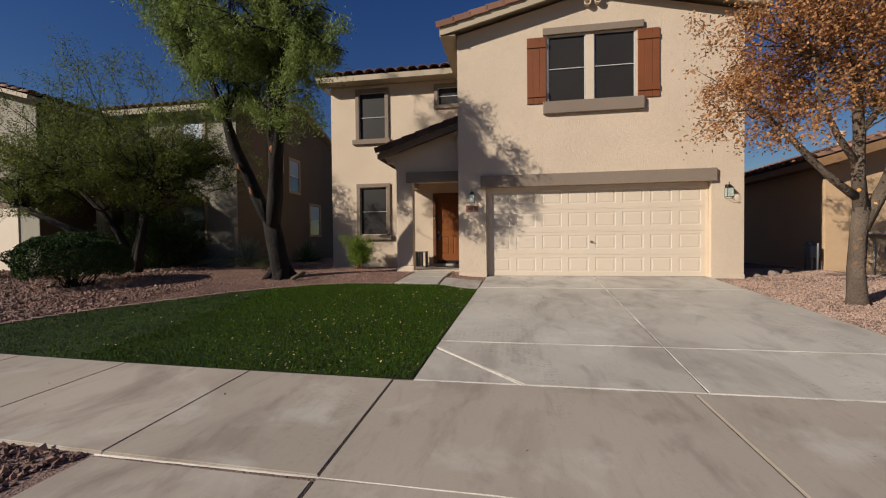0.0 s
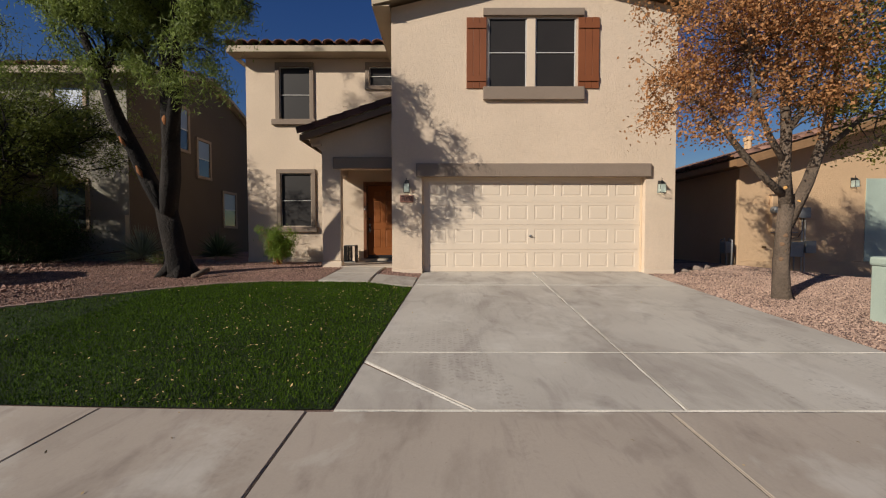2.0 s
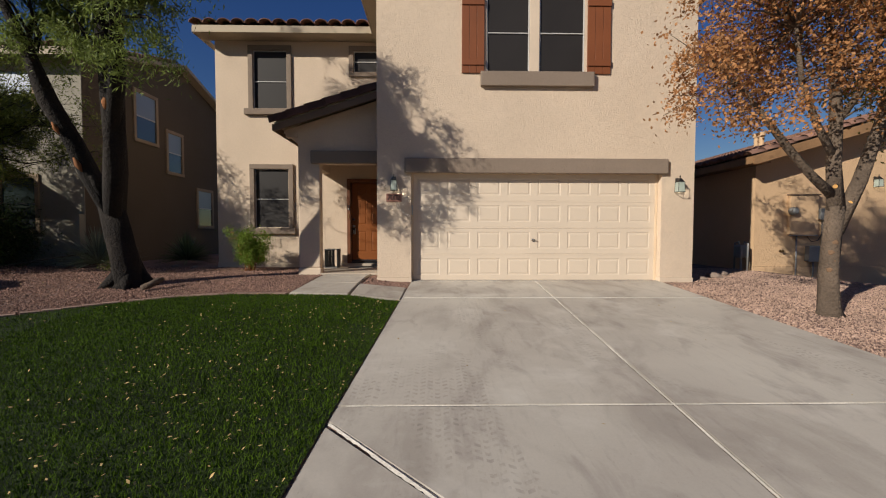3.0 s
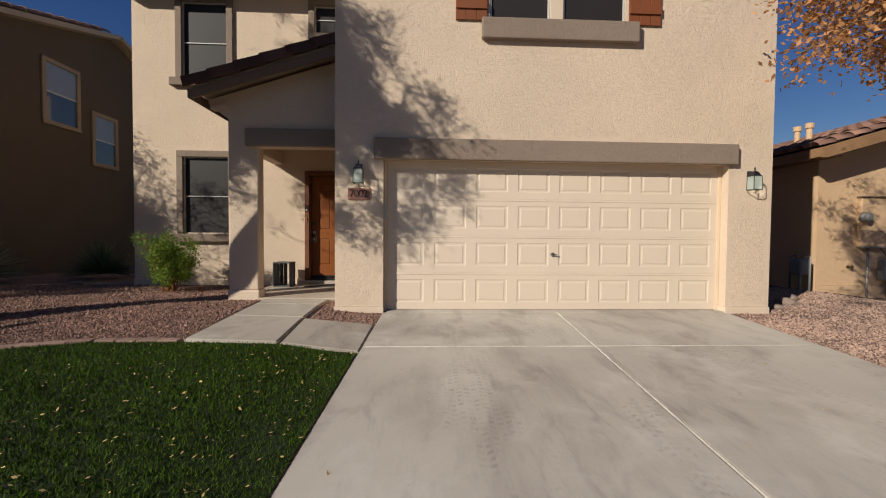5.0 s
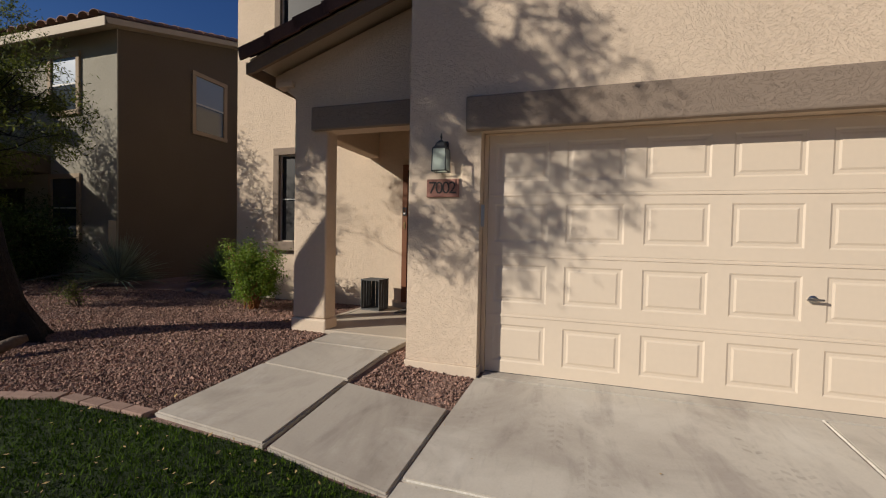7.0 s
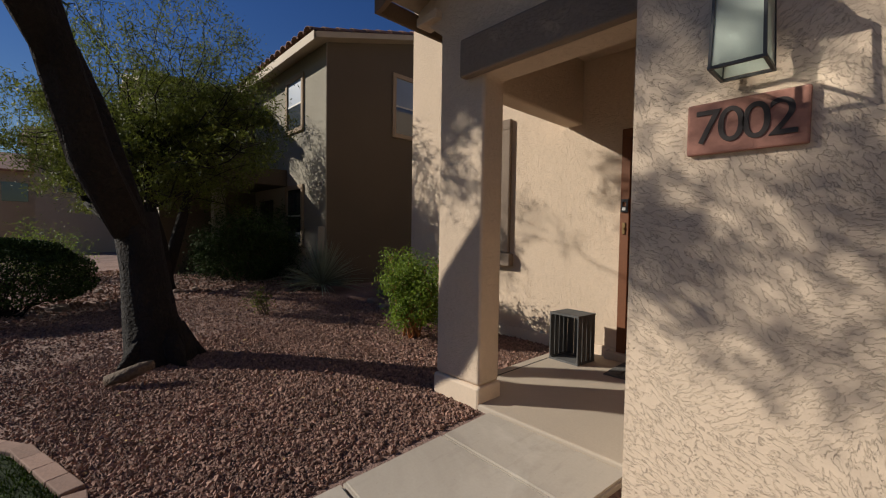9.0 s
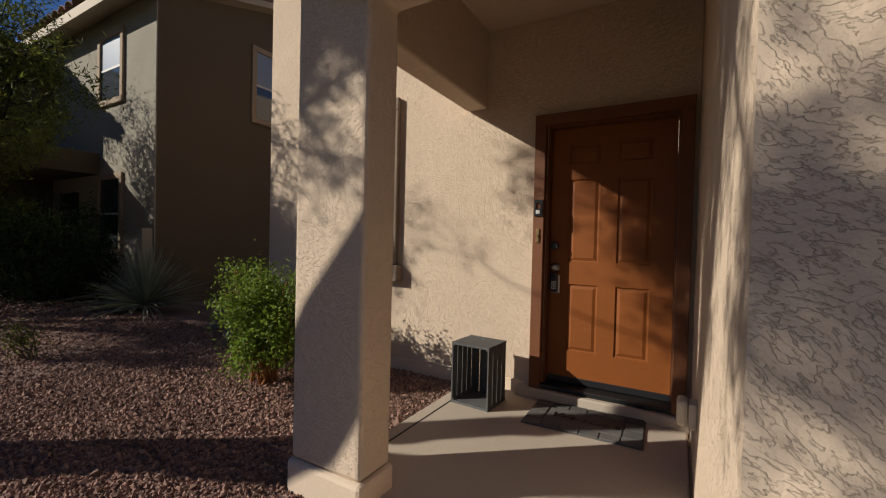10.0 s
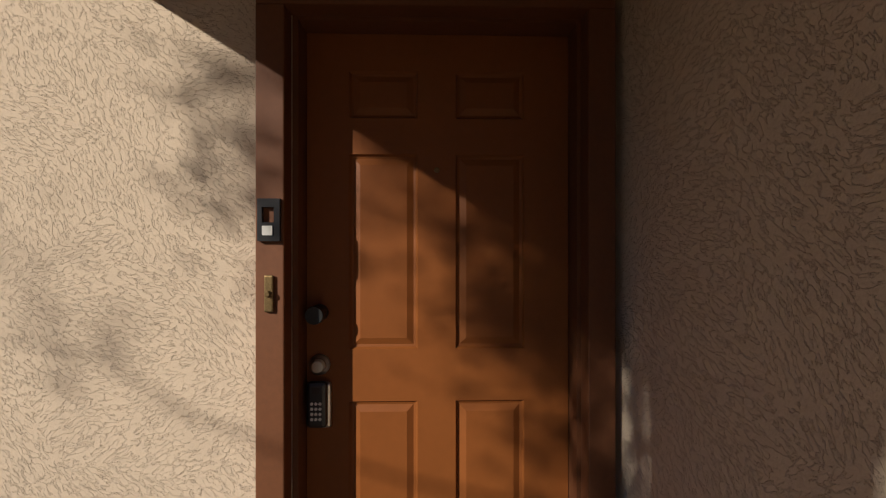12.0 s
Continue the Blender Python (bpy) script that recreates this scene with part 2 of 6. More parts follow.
ASPHALT = mat("asphalt", (0.05, 0.05, 0.052), 0.9, var=0.2, fine=200, bump=0.6, bump_scale=250, dist=0.006)
DARKIN = mat("dark_opening", (0.02, 0.018, 0.016), 0.8, var=0.1)


def leafy(name, col, k=0.4):
    """Thin leaves: part of the light passes through."""
    m = mat(name, col, 0.6, var=0.1, island=0.45, spec=0.3)
    n, l = m.node_tree.nodes, m.node_tree.links
    b = n["Principled BSDF"]
    tr = n.new("ShaderNodeBsdfTranslucent")
    l.new(b.inputs["Base Color"].links[0].from_socket, tr.inputs["Color"])
    mx = n.new("ShaderNodeMixShader")
    mx.inputs[0].default_value = k
    l.new(b.outputs[0], mx.inputs[1])
    l.new(tr.outputs[0], mx.inputs[2])
    l.new(mx.outputs[0], n["Material Output"].inputs["Surface"])
    return m


LEAF_G = leafy("willowy_leaf", (0.20, 0.255, 0.06))
LEAF_M = leafy("mesquite_leaf", (0.125, 0.15, 0.026))
LEAF_O = leafy("rusty_leaf", (0.44, 0.215, 0.085), 0.3)
LEAF_Y = leafy("olive_leaf", (0.24, 0.22, 0.05), 0.3)
LEAF_B = leafy("bright_shrub_leaf", (0.17, 0.25, 0.03))


def frosted(name, col, rough=0.35):
    m = mat(name, col, rough, var=0.04, fine=200, spec=0.5)
    b = m.node_tree.nodes["Principled BSDF"]
    b.inputs["Transmission Weight"].default_value = 0.55
    b.inputs["IOR"].default_value = 1.2
    return m


LANTERN_GLASS = frosted("frosted_lantern_glass", (0.50, 0.55, 0.50))
PANE = mat("reflecting_pane", (0.05, 0.06, 0.07), 0.06, var=0.02, spec=0.9)
BLIND = mat("white_blind", (0.22, 0.27, 0.34), 0.35, var=0.05, spec=0.6)


# ---------------------------------------------------------------- helpers
def S(v):
    v = min(1.0, max(0.0, v))
    return v * v * (3 - 2 * v)


def gz(x, y):
    """Height of the finished ground: the lot climbs from the street to the house."""
    if y < -0.9:
        b = -0.16
    elif y < 3.56:
        b = 0.13 - (3.56 - y) * 0.03
    else:
        b = min(0.53, 0.13 + (y - 3.56) * 0.0625)
    b -= 0.17 * max(0.0, min(x, 11.0) - 7.9) * S((y - 8.5) / 2.5)
    return b + 0.07 * S((-1.2 - x) / 0.8) * S((y - 3.6) / 4)


def mesh_object(name, verts, faces, material, parent=None, smooth=False):
    me = bpy.data.meshes.new(name)
    me.from_pydata(verts, [], faces)
    me.materials.append(material)
    if smooth:
        me.polygons.foreach_set("use_smooth", [True] * len(me.polygons))
    me.update()
    ob = new(name, me)
    ob.parent = parent
    return ob


def part(name, bm, material, parent=None, label="", smooth=False):
    me = bpy.data.meshes.new(name)
    bm.to_mesh(me)
    bm.free()
    me.materials.append(material)
    if smooth:
        me.polygons.foreach_set("use_smooth", [True] * len(me.polygons))
    ob = new(name, me)
    ob.parent = parent
    if label:
        tagged(ob, label)
    return ob


def thing(name, label, category, group="", kind="", at=(0, 0, 0), turn=0):
    e = new(name)
    e.empty_display_size = 0.1
    e.matrix_world = pose(*at, 0, 0, turn)
    return tagged(e, label, category, group, kind)


def box(bm, x0, x1, y0, y1, z0, z1, bevel=0.0):
    vs = [bm.verts.new((x, y, z)) for z in (z0, z1) for y in (y0, y1) for x in (x0, x1)]
    fs = [bm.faces.new([vs[i] for i in f]) for f in ((0, 2, 3, 1), (4, 5, 7, 6), (0, 1, 5, 4), (2, 6, 7, 3), (0, 4, 6, 2), (1, 3, 7, 5))]
    if bevel:
        es = list({e for f in fs for e in f.edges})
        bmesh.ops.bevel(bm, geom=es, offset=bevel, segments=2, profile=0.5, affect="EDGES")
    return bm


def boxes(*specs, bevel=0.0):
    bm = bmesh.new()
    for s in specs:
        box(bm, *s, bevel=bevel)
    return bm


def cells(bm, x0, x1, z0, z1, holes, y0, y1):
    """A wall in the xz plane between y0 and y1 with rectangular holes cut through."""
    xs = sorted({x0, x1, *[v for h in holes for v in h[:2] if x0 < v < x1]})
    zs = sorted({z0, z1, *[v for h in holes for v in h[2:] if z0 < v < z1]})
    solid = {}
    for i in range(len(xs) - 1):
        for j in range(len(zs) - 1):
            cx, cz = (xs[i] + xs[i + 1]) / 2, (zs[j] + zs[j + 1]) / 2
            solid[i, j] = not any(h[0] < cx < h[1] and h[2] < cz < h[3] for h in holes)
    cache = {}

    def v(x, y, z):
        k = (round(x, 5), round(y, 5), round(z, 5))
        if k not in cache:
            cache[k] = bm.verts.new((x, y, z))
        return cache[k]

    for (i, j), s in solid.items():
        if not s:
            continue
        a, b, c, d = xs[i], xs[i + 1], zs[j], zs[j + 1]
        bm.faces.new((v(a, y0, c), v(b, y0, c), v(b, y0, d), v(a, y0, d)))
        bm.faces.new((v(a, y1, c), v(a, y1, d), v(b, y1, d), v(b, y1, c)))
        if not solid.get((i - 1, j)):
            bm.faces.new((v(a, y0, c), v(a, y0, d), v(a, y1, d), v(a, y1, c)))
        if not solid.get((i + 1, j)):
            bm.faces.new((v(b, y0, c), v(b, y1, c), v(b, y1, d), v(b, y0, d)))
        if not solid.get((i, j - 1)):
            bm.faces.new((v(a, y0, c), v(a, y1, c), v(b, y1, c), v(b, y0, c)))
        if not solid.get((i, j + 1)):
            bm.faces.new((v(a, y0, d), v(b, y0, d), v(b, y1, d), v(a, y1, d)))
    return bm


def prism(bm, poly, y0, y1):
    """A polygon in xz pushed from y0 to y1."""
    a = [bm.verts.new((x, y0, z)) for x, z in poly]
    b = [bm.verts.new((x, y1, z)) for x, z in poly]
    bm.faces.new(a)
    bm.faces.new(b[::-1])
    for i in range(len(poly)):
        j = (i + 1) % len(poly)
        bm.faces.new((a[j], a[i], b[i], b[j]))
    bmesh.ops.recalc_face_normals(bm, faces=bm.faces[:])
    return bm


def slab(poly, thick=0.1, bevel=0.012, lift=0.0, n=1):
    """A concrete slab on the sloping lot, its outline given in xy."""
    bm = bmesh.new()
    top = [bm.verts.new((x, y, gz(x, y) + lift)) for x, y in poly]
    bot = [bm.verts.new((x, y, gz(x, y) + lift - thick)) for x, y in poly]
    f = bm.faces.new(top)
    bm.faces.new(bot[::-1])
    for i in range(len(poly)):
        j = (i + 1) % len(poly)
        bm.faces.new((top[j], top[i], bot[i], bot[j]))
    bmesh.ops.recalc_face_normals(bm, faces=bm.faces[:])
    if bevel:
        bmesh.ops.bevel(bm, geom=list(f.edges), offset=bevel, segments=2, affect="EDGES")
    return bm


def lathe(bm, profile, at=(0, 0, 0), n=16, axis="z"):
    """A turned shape from (radius, height) pairs."""
    rings = []
    for r, h in profile:
        ring = []
        for k in range(n):
            a = 2 * math.pi * k / n
            p = (r * math.cos(a), r * math.sin(a), h)
            if axis == "y":
                p = (p[0], -p[2], p[1])
            ring.append(bm.verts.new((p[0] + at[0], p[1] + at[1], p[2] + at[2])))
        rings.append(ring)
    for i in range(len(rings) - 1):
        for k in range(n):
            bm.faces.new((rings[i][k], rings[i][(k + 1) % n], rings[i + 1][(k + 1) % n], rings[i + 1][k]))
    bm.faces.new(rings[0][::-1])
    bm.faces.new(rings[-1])
    bmesh.ops.recalc_face_normals(bm, faces=bm.faces[:])
    return bm


def raised_panel(w, h, rings, mat_, name, parent):
    """A field framed by rings of (inset, depth); it fills a w x h hole in a face that looks to -y."""
    bm = bmesh.new()
    loops = []
    for ins, d in rings:
        loops.append([bm.verts.new(p) for p in ((ins, d, ins), (w - ins, d, ins), (w - ins, d, h - ins), (ins, d, h - ins))])
    for a, b in zip(loops, loops[1:]):
        for i in range(4):
            j = (i + 1) % 4
            bm.faces.new((a[i], a[j], b[j], b[i]))
    bm.faces.new(loops[-1])
    return part(name, bm, mat_, parent)


# ---------------------------------------------------------------- ground
def ground_sheet():
    xs = [-600, -250, -100, -50, -30] + [-22 + 0.5 * i for i in range(73)] + [20, 30, 50, 100, 250, 600]
    ys = [-600, -250, -100, -40, -15, -6, -0.92, -0.88] + [-0.5 + 0.5 * i for i in range(51)] + [30, 45, 70, 130, 300, 700]
    vs = [(x, y, gz(x, y) - 0.022) for y in ys for x in xs]
    w = len(xs)
    fs = [(j * w + i, j * w + i + 1, (j + 1) * w + i + 1, (j + 1) * w + i) for j in range(len(ys) - 1) for i in range(w - 1)]
    return tagged(mesh_object("ground", vs, fs, DIRT, smooth=True), "reddish brown desert ground under the gravel", "ground", kind="structure")


ground_sheet()
road = mesh_object("road", [(-200, -12, -0.17), (200, -12, -0.17), (200, -0.95, -0.17), (-200, -0.95, -0.17)], [(0, 1, 2, 3)], ASPHALT)
tagged(road, "dark asphalt street in front of the lots", "road", kind="structure")
kerb = part("kerb", boxes((-60, -1.6, -0.95, -0.78, -0.2, 0.0), (3.4, 60, -0.95, -0.78, -0.2, 0.0), bevel=0.02), WALKC)
tagged(kerb, "low concrete kerb along the street", "kerb", kind="structure")


def drive_l(y):
    return -1.32 + (y - 3.56) * 0.0476


def drive_r(y):
    return 3.86 + 0.012 * (y - 4.4)


def walk_far(x):
    return 3.545 - 0.012 * x + 0.0035 * x * x


driveway = thing("driveway", "broad stained concrete driveway climbing to the garage", "driveway", kind="structure")
G = 0.008


def mid(y):
    return 1.19 + (y - 3.56) * 0.04


rows_y = [3.57, 4.75, 8.37, 9.84]
for a, b in zip(rows_y, rows_y[1:]):
    for side in (0, 1):
        n = 6
        ysn = [a + G + (b - a - 2 * G) * i / n for i in range(n + 1)]
        if side == 0:
            if a < 4:
                left = [(-0.30, a + G)] + [(drive_l(4.53), 4.53), (drive_l(b - G), b - G)]
                poly = [(mid(a) - G, a + G), (mid(b) - G, b - G)] + left[::-1]
                corner = [(drive_l(a) + 0.01, a + G), (-0.34, a + G), (drive_l(4.48), 4.48)]
                part("slab", slab(corner), DRIVE, driveway)
            else:
                poly = [(drive_l(a), a + G), (mid(a) - G, a + G), (mid(b) - G, b - G), (drive_l(b), b - G)]
        else:
            poly = [(mid(a) + G, a + G)] + [(drive_r(y), y) for y in ysn] + [(mid(b) + G, b - G)]
        part("slab", slab(poly), DRIVE, driveway)
part("slab", slab([(-0.98, 9.848), (3.93, 9.848), (3.93, 10.05), (-0.98, 10.05)], lift=0.002), DRIVE, driveway)


def seal_strip(p, q, w, parent, n=24, lift=0.003):
    """Cracked sealant lying in a joint."""
    vs, fs = [], []
    d = Vector((q[0] - p[0], q[1] - p[1], 0)).normalized()
    nrm = Vector((-d.y, d.x, 0))
    for i in range(n + 1):
        x, y = p[0] + (q[0] - p[0]) * i / n, p[1] + (q[1] - p[1]) * i / n
        k = w * random.uniform(0.5, 1.15)
        for s in (-1, 0, 1):
            z = gz(x, y) + lift * random.uniform(0.3, 1.2) + (0.003 if s == 0 else -0.006)
            vs.append((x + nrm.x * s * k, y + nrm.y * s * k, z))
    for i in range(n):
        for s in (0, 1):
            a = 3 * i + s
            fs.append((a, a + 3, a + 4, a + 1))
    return mesh_object("joint_sealant", vs, fs, SEAL, parent)


seal_strip((-1.25, 4.5), (-0.32, 3.56), 0.019, driveway, 40)
seal_strip((3.82, 4.42), (3.0, 3.57), 0.007, driveway)
seal_strip((mid(3.57), 3.57), (mid(9.84), 9.84), 0.0105, driveway, 90)
seal_strip((-1.3, 3.57), (3.8, 3.57), 0.010, driveway, 110)
seal_strip((-1.2, 4.75), (3.85, 4.75), 0.0035, driveway, 60)
seal_strip((-1.05, 8.37), (3.9, 8.37), 0.0035, driveway, 60)

sidewalk = thing("sidewalk", "pinkish grey concrete sidewalk of square slabs", "sidewalk", kind="structure")
joints = [-1.495 - 1.49 * i for i in range(17)][::-1]
for a, b in zip(joints, joints[1:]):
    poly = [(a + 0.004, walk_far(a) - 1.5), (b - 0.004, walk_far(b) - 1.5), (b - 0.004, walk_far(b)), (a + 0.004, walk_far(a))]
    part("slab", slab(poly, bevel=0.007), WALKC, sidewalk)
for a, b in ((-1.495, 1.06), (1.06, 3.3)):
    part("slab", slab([(a + 0.008, walk_far(a) - 1.55), (b - 0.008, walk_far(b) - 1.5), (b - 0.008, 3.557), (a + 0.008, 3.557)], bevel=0.007), WALKC, sidewalk)
for i in range(9):
    a, b = 3.3 + 1.485 * i, 3.3 + 1.485 * (i + 1)
    part("slab", slab([(a + 0.004, 2.05), (b - 0.004, 2.05), (b - 0.004, 3.56), (a + 0.004, 3.56)], bevel=0.007), WALKC, sidewalk)
for a, b, c, d in ((-3.0, -1.505, -2.3, -1.505), (-1.489, 1.05, -1.489, 1.05), (1.066, 3.2, 1.066, 2.9)):
    poly = [(c - (0.9 if c < -2 else 0), -0.8), (d + (0.9 if d > 2 else 0), -0.8), (b, 2.02), (a + (0.0), 2.06)]
    part("slab", slab(poly, bevel=0.007), WALKC, sidewalk)
seal_strip((-3.0, 2.075), (1.0, 2.0), 0.006, sidewalk, 40)

# walkway to the porch
walkway = thing("walkway", "pale concrete walkway leading to the porch", "walkway", kind="structure")
part("slab", slab([(-2.90, 8.40), (-1.935, 8.31), (-1.95, 9.27), (-2.86, 9.36)], lift=0.012), WALK2, walkway)
part("slab", slab([(-1.90, 8.31), (-1.10, 8.23), (-1.07, 9.20), (-1.93, 9.25)], lift=0.004), WALK2, walkway)
part("slab", slab([(-2.86, 9.375), (-1.95, 9.285), (-1.93, 9.99), (-2.84, 10.02)], lift=0.012), WALK2, walkway)
part("slab", slab([(-2.84, 10.035), (-1.93, 10.0), (-1.90, 10.48), (-2.86, 10.48)], lift=0.012), WALK2, walkway)
porch = tagged(part("porch_floor", boxes((-3.36, -1.70, 10.50, 12.345, 0.45, 0.622), bevel=0.012), PORCH), "smooth tan concrete porch floor", "porch floor", kind="structure")
mesh_object("porch_joint", [(-3.27, 10.56, 0.6226), (-3.255, 10.56, 0.6226), (-3.255, 12.3, 0.6226), (-3.27, 12.3, 0.6226)], [(0, 1, 2, 3)], DARKIN, porch)

# lawn
LAWN_EDGE = [(-2.93, 8.33), (-3.77, 8.33), (-4.5, 8.12), (-5.1, 7.75), (-5.9, 7.08), (-6.55, 6.40), (-7.15, 5.83), (-7.6, 5.25), (-8.0, 4.6), (-8.3, 3.86)]


def lawn_outline():
    out = [(drive_l(y) - 0.012, y) for y in (3.60, 5.0, 6.5, 8.20)]
    out += [(-1.93, 8.28)] + LAWN_EDGE
    out += [(x, walk_far(x) + 0.02) for x in (-7.5, -6, -4.5, -3, -1.6)]
    return out


def inside(px_, py_, poly):
    c = False
    for (x0, y0), (x1, y1) in zip(poly, poly[1:] + poly[:1]):
        if (y0 > py_) != (y1 > py_) and px_ < (x1 - x0) * (py_ - y0) / (y1 - y0) + x0:
            c = not c
    return c


OUT = lawn_outline()
lawn_bm = bmesh.new()
f = lawn_bm.faces.new([lawn_bm.verts.new((x, y, 0)) for x, y in OUT])
bmesh.ops.triangulate(lawn_bm, faces=[f])
bmesh.ops.subdivide_edges(lawn_bm, edges=lawn_bm.edges[:], cuts=3, use_grid_fill=True)
for v in lawn_bm.verts:
    v.co.z = gz(v.co.x, v.co.y) - 0.004
bmesh.ops.recalc_face_normals(lawn_bm, faces=lawn_bm.faces[:])
lawn = tagged(part("lawn", lawn_bm, TURF, smooth=True), "green artificial turf lawn littered with dry leaves", "lawn", kind="structure")


def blades():
    rng = np.random.default_rng(3)
    pts = []
    while len(pts) < 130000:
        x = rng.uniform(-8.3, -1.05, 40000)
        y = rng.uniform(3.55, 8.35, 40000)
        keep = rng.random(40000) < np.where((x > -5.2), 1.0, 0.45)
        for a, b in zip(x[keep], y[keep]):
            if inside(a, b, OUT):
                pts.append((a, b))
    p = np.array(pts[:130000])
    n = len(p)
    z = np.array([gz(a, b) - 0.005 for a, b in p])
    ang = rng.uniform(0, 2 * np.pi, n)
    h = rng.uniform(0.016, 0.034, n)
    w = rng.uniform(0.002, 0.0042, n)
    lean = rng.normal(0, 0.012, (n, 2))
    v = np.zeros((n, 3, 3))
    v[:, 0] = np.stack([p[:, 0] - w * np.cos(ang), p[:, 1] - w * np.sin(ang), z], 1)
    v[:, 1] = np.stack([p[:, 0] + w * np.cos(ang), p[:, 1] + w * np.sin(ang), z], 1)
    v[:, 2] = np.stack([p[:, 0] + lean[:, 0], p[:, 1] + lean[:, 1], z + h], 1)
    fs = np.arange(n * 3).reshape(n, 3)
    ob = mesh_object("turf_blades", v.reshape(-1, 3).tolist(), fs.tolist(), BLADE, lawn)
    tagged(ob, kind="stuff")


blades()


def scatter_leaves(name, n, rect, keep, mats, size, label, seed, lift=0.02):
    rng = np.random.default_rng(seed)
    vs, fs = [], []
    while len(fs) < n:
        x, y = rng.uniform(rect[0], rect[1]), rng.uniform(rect[2], rect[3])
        if not keep(x, y):
            continue
        s, a, t = size * rng.uniform(0.5, 1.3), rng.uniform(0, 6.28), rng.normal(0, 0.35, 2)
        c, d = math.cos(a), math.sin(a)
        z = gz(x, y) + lift
        k = len(vs)
        for u, w in ((-1, 0), (0, 0.45), (1, 0), (0, -0.45)):
            vs.append((x + s * (u * c - w * d), y + s * (u * d + w * c), z + s * (u * t[0] + w * t[1])))
        fs.append((k, k + 1, k + 2, k + 3))
    return tagged(mesh_object(name, vs, fs, mats), label, "leaf litter", kind="stuff")


scatter_leaves("fallen_leaves", 1050, (-8, -1.1, 3.6, 8.3), lambda x, y: inside(x, y, OUT) and random.random() < 0.25 + 0.75 * (x > -3.6), LITTER, 0.014,
               "small dry yellow leaves scattered on the turf", 5)
scatter_leaves("fallen_leaves", 160, (-8, -2.0, 8.4, 12.2), lambda x, y: not (-2.95 < x < -1.0 and y < 10.5) and not (x > -3.4 and y > 10.4), LITTER, 0.016,
               "dry brown leaves scattered on the gravel", 6, 0.012)
scatter_leaves("fallen_leaves", 60, (-6, 4, 2.2, 9.6), lambda x, y: not inside(x, y, OUT), LITTER, 0.012, "stray dry leaves on the concrete", 7, 0.006)

# ---------------------------------------------------------------- the house
GX0, GX1, GY = -1.685, 4.58, 9.86          # garage block, front face
LX0, LY = -6.08, 12.36                     # recessed wing, front face
DOOR_Y = 10.01                             # garage door face
WT = 0.16

rake = 0.235
ridge_x = (GX0 + GX1) / 2
eave_z = 6.30


def garage_front():
    bm = bmesh.new()
    cells(bm, GX0, GX1, 0.60, eave_z, [(-1.02, 3.93, 0.0, 2.66), (0.44, 2.36, 4.60, 6.12)], GY, GY + WT)
    top = bmesh.new()
    prism(top, [(GX0, eave_z), (GX1, eave_z), (GX1, eave_z + 0.02), (ridge_x, eave_z + rake * (GX1 - ridge_x) + 0.02), (GX0, eave_z + 0.02)], GY, GY + WT)
    me = bpy.data.meshes.new("tmp")
    top.to_mesh(me)
    top.free()
    bm.from_mesh(me)
    bpy.data.meshes.remove(me)
    bmesh.ops.remove_doubles(bm, verts=bm.verts[:], dist=0.0005)
    return part("wall_garage_front", bm, STUCCO)


tagged(garage_front(), "cream stucco front wall over the garage", "wall", kind="structure")
for nm, spec in (("wall_garage_west", (GX0, GX0 + WT, GY + WT, 19.0, 0.60, eave_z)), ("wall_garage_east", (GX1 - WT, GX1, GY + WT, 19.0, 0.60, eave_z)), ("wall_garage_back", (GX0, GX1, 19.002, 19.16, 0.6, eave_z))):
    tagged(part(nm, boxes(spec), STUCCO), "cream stucco wall of the garage block", "wall", kind="structure")
plinth = part("wall_base", boxes((GX0 - 0.012, -1.012, GY - 0.015, GY + WT, 0.40, 0.598), (3.922, GX1 + 0.012, GY - 0.015, GY + WT, 0.36, 0.598),
                                 (GX0 - 0.012, GX0 + WT, GY + WT + 0.002, 12.3, 0.42, 0.598), (GX1 - WT, GX1 + 0.012, GY + WT + 0.002, 19.0, 0.36, 0.598), bevel=0.006), BASE)
tagged(plinth, "smooth cream base course below the stucco", "wall base", kind="structure")


def wing_front():
    bm = bmesh.new()
    cells(bm, LX0, GX0 - 0.002, 0.72, 6.34, [(-5.13, -4.29, 1.62, 3.10), (-5.13, -4.29, 4.60, 6.06), (-2.61, -1.95, 5.53, 6.06), (-2.71, -1.79, 0.0, 2.77)], LY, LY + WT)
    return part("wall_wing_front", bm, STUCCO)


tagged(wing_front(), "cream stucco wall of the set-back wing", "wall", kind="structure")
tagged(part("wall_wing_side", boxes((LX0, LX0 + WT, LY + WT, 19.0, 0.72, 6.34), (LX0, GX0, 19.0, 19.16, 0.72, 6.34)), STUCCO), "cream stucco side wall of the wing", "wall", kind="structure")
tagged(part("wall_base", boxes((LX0 - 0.012, -2.80, LY - 0.015, LY + WT, 0.45, 0.718), (LX0 - 0.012, LX0 + WT, LY + WT + 0.002, 19.0, 0.45, 0.718), bevel=0.006), BASE),
       "smooth cream base course below the wing wall", "wall base", kind="structure")

# porch front: post, wall over the opening, beam
def porch_front():
    bm = bmesh.new()
    prism(bm, [(-3.43, 0.74), (-2.98, 0.74), (-2.98, 2.93), (GX0 - 0.002, 2.93), (GX0 - 0.002, 4.28), (-3.72, 3.62), (-3.72, 3.56), (-3.43, 3.34)], 10.51, 10.735)
    bmesh.ops.bevel(bm, geom=bm.edges[:], offset=0.024, segments=3, profile=0.5, affect="EDGES")
    return part("wall_porch_front", bm, STUCCO)


